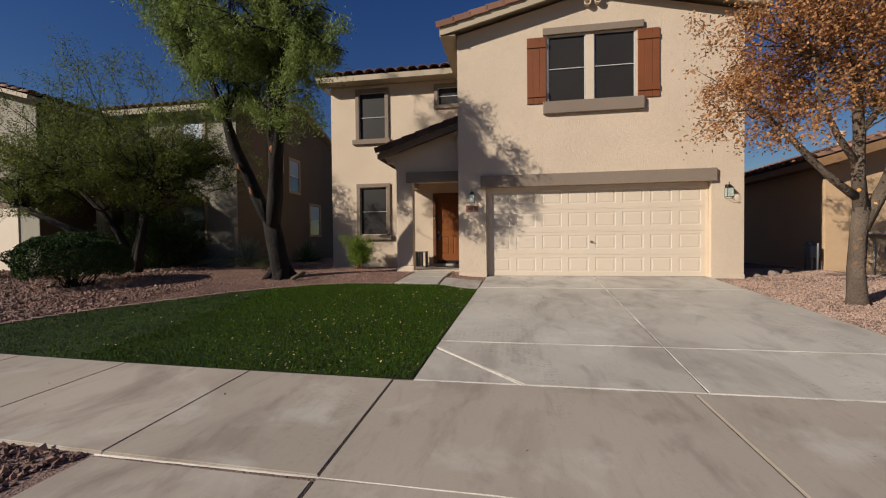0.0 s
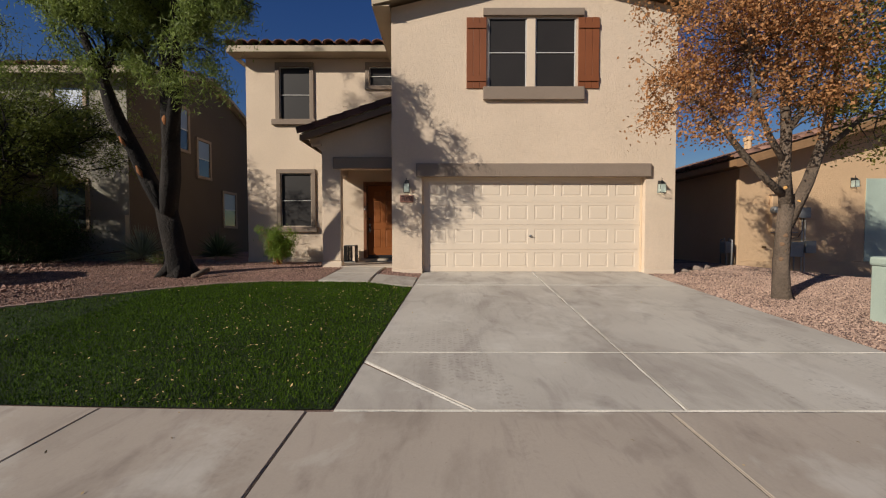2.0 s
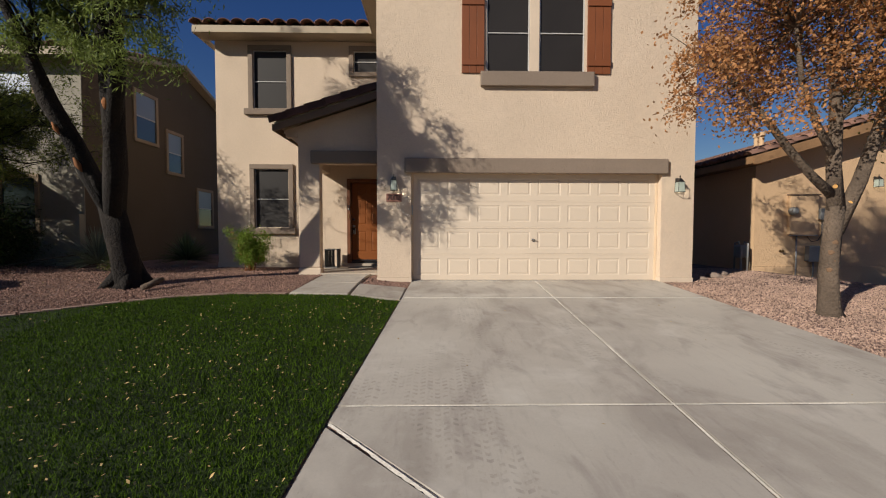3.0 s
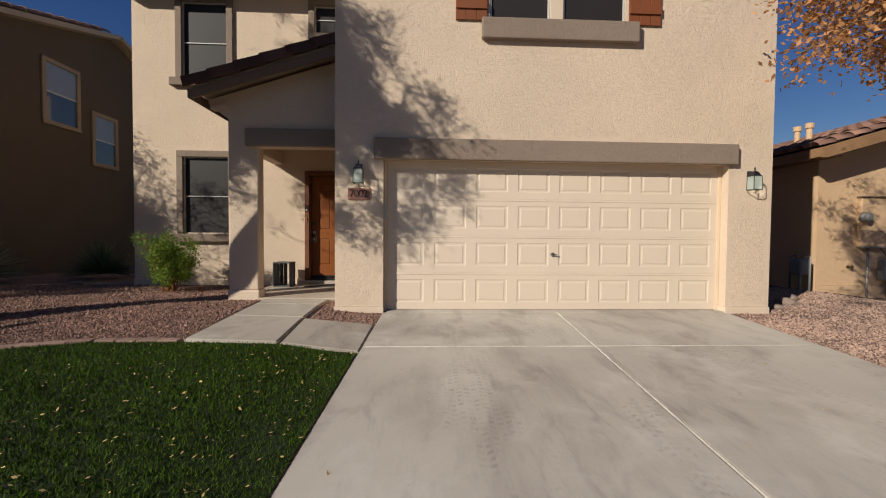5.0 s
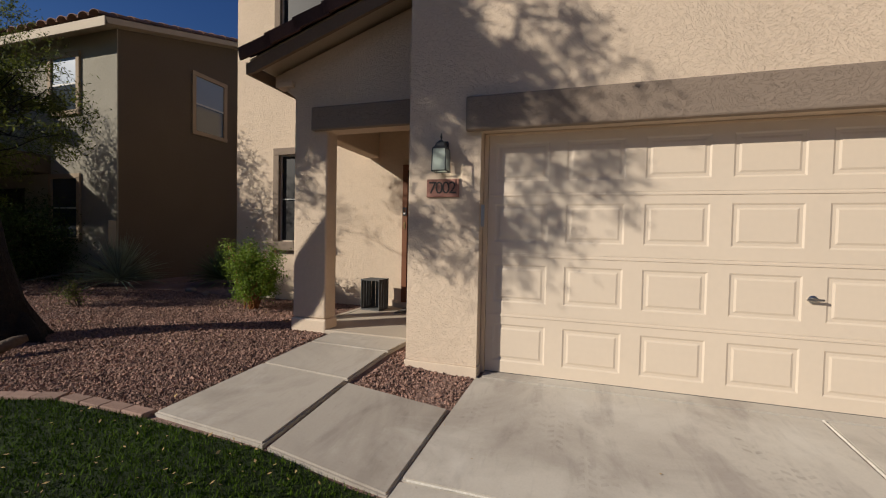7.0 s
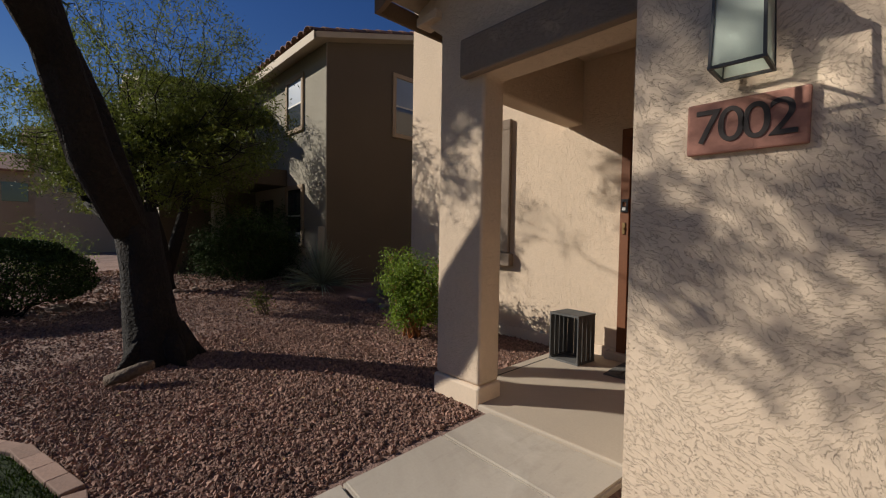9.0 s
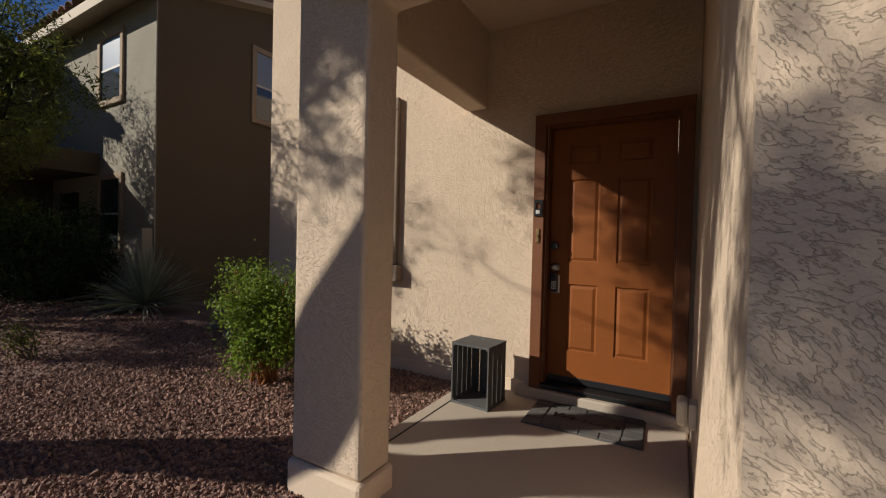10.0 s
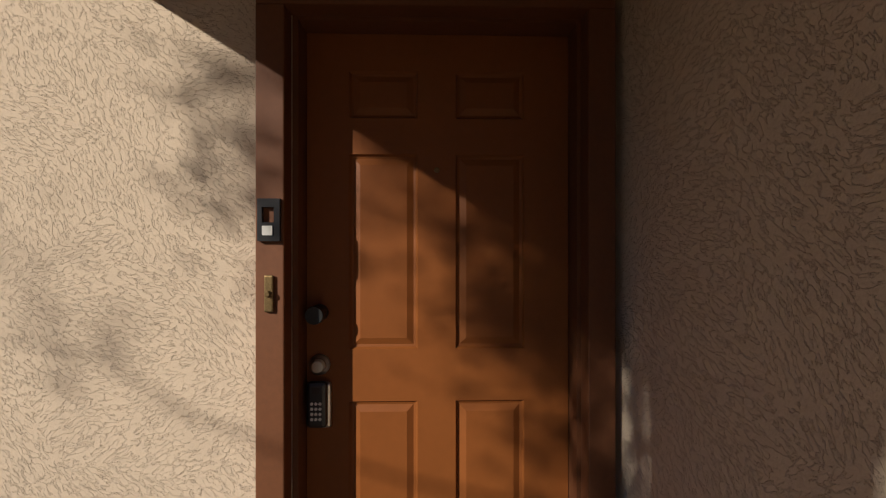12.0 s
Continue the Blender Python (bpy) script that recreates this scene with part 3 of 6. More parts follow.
tagged(porch_front(), "cream stucco porch post and gable wall in dappled shade", "porch wall", kind="structure")
tagged(part("wall_base", boxes((-3.445, -2.965, 10.495, 10.75, 0.46, 0.738), bevel=0.022), BASE), "smooth cream foot of the porch post", "post base", kind="structure")
tagged(part("porch_beam", boxes((-3.43, -3.235, 10.737, LY - 0.002, 2.975, 3.72), bevel=0.02), STUCCO), "cream stucco beam along the porch side", "beam", kind="structure")
tagged(part("ceiling", boxes((-3.233, GX0 - 0.002, 10.737, LY - 0.002, 3.62, 3.72)), STUCCO), "shaded cream porch ceiling", "ceiling", kind="structure")
tagged(part("porch_lintel", boxes((-3.15, GX0 - 0.003, 10.435, 10.508, 2.925, 3.19), bevel=0.014), TRIM), "dark taupe stucco lintel over the porch opening", "lintel", kind="structure")
tagged(part("garage_lintel", boxes((-1.145, 4.025, 9.785, 9.858, 2.645, 2.935), bevel=0.016), TRIM), "taupe stucco lintel over the garage door", "lintel", kind="structure")


# ---- roofs
def barrel(name, material, r=0.165, length=0.44, t=0.02, seg=7):
    """One curved clay tile: u across, v up the slope, w out of the roof."""
    bm = bmesh.new()
    rows = []
    for v, k in ((0, 1.0), (length, 0.9)):
        for rr in (r * k, r * k - t):
            rows.append([bm.verts.new((rr * math.cos(math.pi * i / seg), v, rr * 0.62 * math.sin(math.pi * i / seg) + (0.03 if v == 0 else 0.0))) for i in range(seg + 1)])
    for i in range(seg):
        bm.faces.new((rows[0][i], rows[0][i + 1], rows[2][i + 1], rows[2][i]))
        bm.faces.new((rows[1][i + 1], rows[1][i], rows[3][i], rows[3][i + 1]))
        bm.faces.new((rows[1][i], rows[1][i + 1], rows[0][i + 1], rows[0][i]))
        bm.faces.new((rows[2][i], rows[2][i + 1], rows[3][i + 1], rows[3][i]))
    me = bpy.data.meshes.new(name)
    bm.to_mesh(me)
    bm.free()
    me.materials.append(material)
    me.polygons.foreach_set("use_smooth", [True] * len(me.polygons))
    return me


BARREL = barrel("roof_tile", TILE)
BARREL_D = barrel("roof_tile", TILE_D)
BARREL_N = barrel("roof_tile", TILE_N)


def basis(o, u, v):
    u, v = Vector(u).normalized(), Vector(v).normalized()
    w = u.cross(v)
    m = Matrix((u, v, w)).transposed().to_4x4()
    m.translation = o
    return m


def tile_field(parent, mesh, o, u, v, nu, nv, pitch=0.33, course=0.37, joined=False):
    """Rows of tiles from the eave corner o: u along the eave, v up the slope."""
    m0 = basis(o, u, v)
    if joined:
        bm = bmesh.new()
        for j in range(nv):
            for i in range(nu):
                k = len(bm.verts)
                bm.from_mesh(mesh)
                bm.verts.ensure_lookup_table()
                m = m0 @ Matrix.Translation(((i + 0.5) * pitch, j * course, 0.012))
                bmesh.ops.transform(bm, matrix=m, verts=bm.verts[k:])
        me = bpy.data.meshes.new("roof_tiles")
        bm.to_mesh(me)
        bm.free()
        me.materials.append(mesh.materials[0])
        me.polygons.foreach_set("use_smooth", [True] * len(me.polygons))
        ob = new("roof_tiles", me)
        ob.parent = parent
        tagged(ob, kind="stuff")
        return
    for j in range(nv):
        for i in range(nu):
            ob = new("roof_tile", mesh)
            ob.parent = parent
            ob.matrix_basis = m0 @ pose((i + 0.5) * pitch + random.uniform(-0.006, 0.006), j * course + random.uniform(-0.01, 0.01), 0.012, 0, 0, random.uniform(-1.5, 1.5))


def roof_board(bm, o, u, v, lu, lv, t):
    m = basis(o, u, v)
    k = len(bm.verts)
    box(bm, 0, lu, 0, lv, -t, 0)
    bm.verts.ensure_lookup_table()
    bmesh.ops.transform(bm, matrix=m, verts=bm.verts[k:])


def slope(dx, dz):
    return Vector((dx, 0, dz))


# garage gable roof, ridge along y
groof = thing("roof_garage", "clay-tiled gable roof over the garage", "roof", kind="structure")
run = ridge_x - (GX0 - 0.36)
bm = bmesh.new()
ez = 6.40 - rake * 0.02
roof_board(bm, (GX0 - 0.36, 19.4, ez), (0, -1, 0), (1, 0, rake), 19.4 - 9.52, run * math.hypot(1, rake), 0.05)
roof_board(bm, (GX1 + 0.36, 9.52, ez), (0, 1, 0), (-1, 0, rake), 19.4 - 9.52, run * math.hypot(1, rake), 0.05)
part("decking", bm, FASCIA, groof)
bm = bmesh.new()
prism(bm, [(GX0 - 0.36, ez - 0.17), (GX0 - 0.30, ez - 0.17), (ridge_x, ez - 0.17 + rake * (run - 0.06)), (GX1 + 0.30, ez - 0.17), (GX1 + 0.36, ez - 0.17), (GX1 + 0.36, ez - 0.052), (ridge_x, ez - 0.052 + rake * run), (GX0 - 0.36, ez - 0.052)], 9.53, 9.57)
part("fascia", bm, FASCIA, groof)
part("soffit", boxes((GX0 - 0.34, GX0 - 0.004, 9.575, 19.0, ez - 0.19, ez - 0.17), (GX1 + 0.004, GX1 + 0.34, 9.575, 19.0, ez - 0.19, ez - 0.17)), FASCIA, groof)
part("gutter_board", boxes((GX0 - 0.375, GX0 - 0.345, 9.575, 19.2, ez - 0.19, ez - 0.02), (GX1 + 0.345, GX1 + 0.375, 9.575, 19.2, ez - 0.19, ez - 0.02)), FASCIA, groof)
tile_field(groof, BARREL, (GX0 - 0.42, 10.9, ez + 0.02), (0, -1, 0), (1, 0, rake), 4, 9)
tile_field(groof, BARREL, (GX1 + 0.42, 9.55, ez + 0.02), (0, 1, 0), (-1, 0, rake), 4, 9)
tile_field(groof, BARREL_N, (GX0 - 0.42, 19.4, ez + 0.02), (0, -1, 0), (1, 0, rake), 25, 9, joined=True)
tile_field(groof, BARREL_N, (GX1 + 0.42, 10.9, ez + 0.02), (0, 1, 0), (-1, 0, rake), 25, 9, joined=True)


def rake_tiles(parent, material, o, v, n, y, course=0.40):
    """Flat rake tiles, folded over the edge, each course stepping over the one below."""
    bm = bmesh.new()
    box(bm, -0.02, 0.16, 0, 0.45, 0.045, 0.075, bevel=0.008)
    box(bm, -0.035, -0.005, 0, 0.45, -0.07, 0.075, bevel=0.008)
    me = bpy.data.meshes.new("rake_tile")
    bm.to_mesh(me)
    bm.free()
    me.materials.append(material)
    vv = Vector(v).normalized()
    for i in range(n):
        ob = new("rake_tile", me)
        ob.parent = parent
        p = Vector(o) + vv * course * i
        ob.matrix_basis = basis(p, (0, 1, 0), v) @ Matrix.Diagonal((1, 1, -1 if Vector((0, 1, 0)).cross(vv).z < 0 else 1, 1)) @ pose(0, 0, 0.02, -3.2, 0, 0)


rake_tiles(groof, TILE, (GX0 - 0.44, 9.51, ez + 0.03), (1, 0, rake), 9, 9.5)
rake_tiles(groof, TILE, (GX1 + 0.44, 9.51, ez + 0.03), (-1, 0, rake), 9, 9.5)

# wing roof, falling towards the front
wroof = thing("roof_wing", "clay-tiled roof of the set-back wing with beige fascia", "roof", kind="structure")
bm = bmesh.new()
roof_board(bm, (LX0 - 0.28, 11.90, 6.42), (1, 0, 0), (0, 1, 0.3), GX0 - 0.02 - (LX0 - 0.28), 4.2, 0.05)
part("decking", bm, FASCIA, wroof)
part("fascia", boxes((LX0 - 0.28, GX0 - 0.38, 11.87, 11.898, 6.27, 6.43), (LX0 - 0.30, LX0 - 0.27, 11.9, 16.0, 6.27, 6.40)), FASCIA, wroof)
part("soffit", boxes((LX0 - 0.27, GX0 - 0.004, 11.90, LY - 0.003, 6.28, 6.30)), FASCIA, wroof)
tile_field(wroof, BARREL, (LX0 - 0.34, 11.84, 6.43), (1, 0, 0), (0, 1, 0.3), 14, 4)
tile_field(wroof, BARREL_N, (LX0 - 0.34, 11.84 + 4 * 0.355, 6.43 + 4 * 0.1065), (1, 0, 0), (0, 1, 0.3), 14, 8, joined=True)

# porch roof, falling to the side
proof = thing("roof_porch", "dark clay-tiled porch roof with a stepped edge", "roof", kind="structure")
ps = 0.325
bm = bmesh.new()
roof_board(bm, (-3.80, LY - 0.003, 3.70), (0, -1, 0), (1, 0, ps), LY - 10.2, 2.22, 0.05)
part("decking", bm, FASCIA, proof)
bm = bmesh.new()
prism(bm, [(-3.80, 3.53), (-3.74, 3.53), (GX0 - 0.003, 3.53 + ps * 2.05), (GX0 - 0.003, 3.645 + ps * 2.11), (-3.80, 3.645)], 10.16, 10.20)
part("fascia", bm, EAVE_D, proof)
part("gutter_board", boxes((-3.83, -3.802, 10.17, LY - 0.003, 3.53, 3.66)), EAVE_D, proof)
part("soffit_block", boxes((-3.66, -3.425, 10.45, 10.60, 3.46, 3.53), bevel=0.01), STUCCO, proof)
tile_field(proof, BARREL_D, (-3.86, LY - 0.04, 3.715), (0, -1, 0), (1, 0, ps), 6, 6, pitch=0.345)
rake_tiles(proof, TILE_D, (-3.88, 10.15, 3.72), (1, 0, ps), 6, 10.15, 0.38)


# ---- windows of the house
def window(name, x0, x1, z0, z1, y, sill, label, frame_w=0.12, mull=0.5, proud=0.055, hide_right=False):
    w = thing(name, label, "window", kind="structure")
    part("trim", boxes((x0, x1, y - proud, y - 0.002, z1 - frame_w, z1), (x0, x0 + frame_w, y - proud, y - 0.002, z0, z1 - frame_w - 0.001),
                       (x1 - frame_w, x1, y - proud, y - 0.002, z0, z1 - frame_w - 0.001), bevel=0.010), TRIM, w, "taupe stucco surround")
    if sill:
        part("window_sill", boxes((x0 - 0.10, x1 + 0.05, y - proud - 0.04, y - 0.002, z0 - 0.155, z0 - 0.002), bevel=0.012), TRIM, w, "taupe stucco sill")
    else:
        part("trim", boxes((x0, x1, y - proud, y - 0.002, z0 - frame_w, z0 - 0.001), bevel=0.01), TRIM, w, "taupe stucco surround")
    a, b, c, d = x0 + frame_w - 0.004, x1 - frame_w + 0.004, z0 - 0.0, z1 - frame_w + 0.004
    part("window_frame", boxes((a, a + 0.02, y + 0.012, y + 0.05, c, d), (b - 0.02, b, y + 0.012, y + 0.05, c, d), (a + 0.02, b - 0.02, y + 0.012, y + 0.05, c, c + 0.022),
                               (a + 0.02, b - 0.02, y + 0.012, y + 0.05, d - 0.022, d)), ALU, w, "thin pale aluminium frame")
    zm = c + (d - c) * mull
    part("meeting_rail", boxes((a + 0.02, b - 0.02, y + 0.010, y + 0.046, zm - 0.008, zm + 0.008)), ALU, w)
    for p, q in ((c + 0.022, zm - 0.009), (zm + 0.009, d - 0.022)):
        part("pane", boxes((a + 0.02, b - 0.02, y + 0.03, y + 0.036, p, q)), SCREEN, w, "dark sun screen")
    return w


window("window_1", -5.25, -4.17, 4.60, 6.17, LY, True, "tall sash window with dark screens and taupe surround, upper floor", mull=0.47)
window("window_2", -5.25, -4.15, 1.60, 3.21, LY, True, "tall sash window with dark screens and taupe surround, ground floor", mull=0.49)
window("window_3", -2.73, -1.83, 5.53, 6.17, LY, False, "small window with taupe surround above the porch roof")

w4 = thing("window_4", "wide double window with dark screens between shutters", "window", kind="structure")
part("trim", boxes((0.325, 2.52, 9.79, GY - 0.002, 6.125, 6.285), bevel=0.012), TRIM, w4, "taupe stucco head trim")
part("window_sill", boxes((0.325, 2.53, 9.765, GY - 0.002, 4.315, 4.595), bevel=0.014), TRIM, w4, "deep taupe stucco sill")
part("mullion", boxes((1.285, 1.47, GY - 0.004, GY + 0.10, 4.602, 6.118), bevel=0.004), BASE, w4, "broad cream mullion")
for a, b in ((0.445, 1.28), (1.475, 2.355)):
    part("window_frame", boxes((a, a + 0.022, GY + 0.02, GY + 0.06, 4.604, 6.116), (b - 0.022, b, GY + 0.02, GY + 0.06, 4.604, 6.116), (a + 0.022, b - 0.022, GY + 0.02, GY + 0.06, 4.604, 4.628),
                               (a + 0.022, b - 0.022, GY + 0.02, GY + 0.06, 6.094, 6.116), (a + 0.022, b - 0.022, GY + 0.018, GY + 0.058, 5.352, 5.368)), ALU, w4, "thin pale aluminium frame")
    for p, q in ((4.63, 5.35), (5.37, 6.093)):
        part("pane", boxes((a + 0.022, b - 0.022, GY + 0.04, GY + 0.046, p, q)), SCREEN, w4, "dark sun screen")


def shutter(x0, x1):
    s = thing("shutter", "red-brown board shutter with two battens beside the window", "shutter", "window shutters")
    n, w = 3, (x1 - x0)
    for i in range(n):
        part("board", boxes((x0 + w * i / n + 0.003, x0 + w * (i + 1) / n - 0.003, GY - 0.032, GY - 0.003, 4.575, 6.10), bevel=0.004), SHUTTER, s)
    for z in (4.72, 5.86):
        part("batten", boxes((x0 + 0.004, x1 - 0.004, GY - 0.055, GY - 0.033, z, z + 0.12), bevel=0.004), SHUTTER, s)


shutter(-0.04, 0.40)
shutter(2.40, 2.86)
for x, z in ((1.31, 6.76), (1.53, 6.79), (1.42, 6.95)):
    vent = thing("vent_pipe", "short round cream vent pipe on the gable", "vent pipe", "gable vents", at=(x, GY, z))
    b_ = bmesh.new()
    lathe(b_, [(0.062, 0.0), (0.062, 0.10), (0.072, 0.10), (0.072, 0.14), (0.055, 0.14), (0.050, 0.05)], n=18, axis="y")
    part("pipe", b_, BASE, vent, smooth=False)

# ---- garage door
gd = thing("garage_door", "cream sectional garage door with raised panels, closed", "garage door", kind="structure")
DX0, DX1, DZ0 = -0.975, 3.878, 0.535
SH = 0.5325
pw, ph = 0.46, 0.335
RINGS = [(0, 0.0), (0.014, 0.006), (0.034, 0.006), (0.05, 0.001)]
proto = None
for r in range(4):
    z0 = DZ0 + r * SH
    holes = [(DX0 + 0.605 * c + 0.062, DX0 + 0.605 * c + 0.062 + pw, z0 + 0.10, z0 + 0.10 + ph) for c in range(8)]
    bm = bmesh.new()
    cells(bm, DX0, DX1, z0 + 0.0006, z0 + SH - 0.0006, holes, DOOR_Y, DOOR_Y + 0.045)
    section = part("section", bm, PAINT, gd)
    part("lip", boxes((DX0, DX1, DOOR_Y - 0.005, DOOR_Y - 0.0005, z0 + SH - 0.030, z0 + SH - 0.012), bevel=0.002), PAINT, section)
    for h in holes:
        if proto is None:
            proto = raised_panel(pw, ph, RINGS, PAINT, "panel", section)
            ob = proto
        else:
            ob = new("panel", proto.data)
            ob.parent = section
        ob.matrix_basis = pose(h[0], DOOR_Y, h[2])
part("backing", boxes((DX0 - 0.03, DX1 + 0.02, DOOR_Y + 0.05, DOOR_Y + 0.06, DZ0, DZ0 + 4 * SH)), PAINT, gd)
part("bottom_seal", boxes((DX0, DX1, DOOR_Y + 0.002, DOOR_Y + 0.04, DZ0 - 0.022, DZ0 + 0.001), bevel=0.004), BLACKP, gd, "black rubber bottom seal")
part("jamb", boxes((-1.016, -0.979, DOOR_Y - 0.012, GY + WT + 0.04, 0.515, 2.655), bevel=0.003), JAMB, gd)
part("jamb", boxes((3.880, 3.926, DOOR_Y - 0.012, GY + WT + 0.04, 0.515, 2.655), bevel=0.003), JAMB, gd)
part("head", boxes((-0.978, 3.879, DOOR_Y - 0.012, GY + WT + 0.04, 2.64, 2.656)), JAMB, gd)
h_ = bmesh.new()
lathe(h_, [(0.030, 0), (0.030, 0.006), (0.016, 0.010), (0.012, 0.03)], at=(1.425, DOOR_Y, 1.335), n=14, axis="y")
box(h_, 1.375, 1.48, DOOR_Y - 0.045, DOOR_Y - 0.033, 1.328, 1.345, bevel=0.004)
part("lock_handle", h_, CHROME, gd, "small nickel T-handle lock")
part("latch", boxes((-1.010, -0.982, 9.868, 9.888, 1.83, 2.02), bevel=0.003), CHROME, gd, "worn metal latch plate")

# ---- front door
fd = thing("door_1", "closed brown six-panel front door in a brown frame", "front door", kind="structure")
FX0, FX1, FZ0, FZ1, FY = -2.795, -1.715, 0.70, 2.845, 12.29
SL_Y = 12.435
part("frame", boxes((FX0, FX0 + 0.085, FY, LY - 0.003, FZ0, FZ1 - 0.086), bevel=0.004), BROWN_D, fd)
part("frame", boxes((FX1 - 0.085, FX1, FY, LY - 0.003, FZ0, FZ1 - 0.086), bevel=0.004), BROWN_D, fd)
part("frame", boxes((FX0, FX1, FY, LY - 0.003, FZ1 - 0.085, FZ1), bevel=0.004), BROWN_D, fd)
part("jamb", boxes((-2.708, -2.69, LY - 0.002, 12.52, FZ0 + 0.02, 2.768), (-1.81, -1.792, LY - 0.002, 12.52, FZ0 + 0.02, 2.768), (-2.689, -1.811, LY - 0.002, 12.52, 2.75, 2.768)), BROWN_D, fd)
holes = []
sx0, sx1, sz0, sz1 = -2.687, -1.813, 0.745, 2.748
cols = ((-2.547, -2.320), (-2.193, -1.962))
for a, b in cols:
    for c, d in ((0.994, 1.525), (1.699, 2.348), (2.468, 2.625)):
        holes.append((a, b, c, d))
bm = bmesh.new()
cells(bm, sx0, sx1, sz0, sz1, holes, SL_Y, SL_Y + 0.044)
leaf = part("leaf", bm, BROWN, fd)
for a, b, c, d in holes:
    ob = raised_panel(b - a, d - c, [(0, 0.0), (0.006, 0.009), (0.014, 0.011), (0.036, 0.002)], BROWN, "panel", leaf)
    ob.matrix_basis = pose(a, SL_Y, c)
part("threshold", boxes((-2.72, -1.78, 12.30, 12.45, 0.70, 0.735), bevel=0.006), BLACK, fd, "dark metal threshold")
part("sweep", boxes((sx0, sx1, SL_Y - 0.012, SL_Y - 0.001, 0.742, 0.79), bevel=0.003), BLACKP, fd, "black rubber sweep")
part("step", boxes((-2.90, GX0 - 0.004, 12.26, 12.358, 0.60, 0.697), bevel=0.012), PORCH, fd, "low concrete step under the door")
kx = -2.643
k_ = bmesh.new()
lathe(k_, [(0.034, 0), (0.034, 0.012), (0.026, 0.018), (0.026, 0.030), (0.018, 0.036), (0.008, 0.037)], at=(kx, SL_Y, 1.650), n=20, axis="y")
part("deadbolt", k_, CHROME, fd, "round nickel deadbolt")
k_ = bmesh.new()
box(k_, kx - 0.033, kx + 0.033, SL_Y - 0.050, SL_Y - 0.022, 1.455, 1.605, bevel=0.013)
keypad = part("keypad_lock", k_, BLACKP, fd, "black keypad lock with white buttons")
part("shell", boxes((kx - 0.037, kx + 0.040, SL_Y - 0.021, SL_Y - 0.001, 1.445, 1.595), bevel=0.009), CHROME, keypad, "dull nickel back shell")
part("display", boxes((kx - 0.012, kx + 0.012, SL_Y - 0.0515, SL_Y - 0.0495, 1.570, 1.588)), DIGIT, keypad)
for r in range(4):
    for c in range(3):
        b_ = bmesh.new()
        lathe(b_, [(0.0052, 0), (0.0048, 0.003)], at=(kx - 0.013 + 0.013 * c, SL_Y - 0.0495, 1.487 + 0.0165 * r), n=10, axis="y")
        part("button", b_, WHITEP, keypad)
k_ = bmesh.new()
lathe(k_, [(0.028, 0), (0.028, 0.03), (0.020, 0.045), (0.030, 0.06), (0.028, 0.075)], at=(kx, SL_Y, 1.822), n=16, axis="y")
part("upper_bolt", k_, BLACK, fd, "dark upper bolt")

k_ = bmesh.new()
lathe(k_, [(0.009, 0), (0.009, 0.004), (0.006, 0.006)], at=(-2.256, SL_Y, 2.296), n=12, axis="y")
part("peephole", k_, BRASS, fd, "small dark peephole")

bell = thing("doorbell_mount", "empty black doorbell mounting plate on the door frame", "doorbell mount")
bm = bmesh.new()
cells(bm, -2.783, -2.718, 2.055, 2.180, [(-2.770, -2.735, 2.110, 2.155)], FY - 0.014, FY - 0.001)
part("plate", bm, BLACKP, bell)
part("sticker", boxes((-2.768, -2.738, FY - 0.017, FY - 0.0145, 2.072, 2.100)), WHITEP, bell, "white printed sticker")
button = thing("doorbell_button", "ornate aged brass doorbell button on the door frame", "doorbell")
bm = bmesh.new()
box(bm, -2.766, -2.738, FY - 0.010, FY - 0.001, 1.845, 1.955, bevel=0.0048)
part("plate", bm, BRASS, button)
bm = bmesh.new()
lathe(bm, [(0.010, 0), (0.010, 0.006), (0.006, 0.010)], at=(-2.752, FY - 0.010, 1.900), n=14, axis="y")
part("push", bm, BRASS, button)


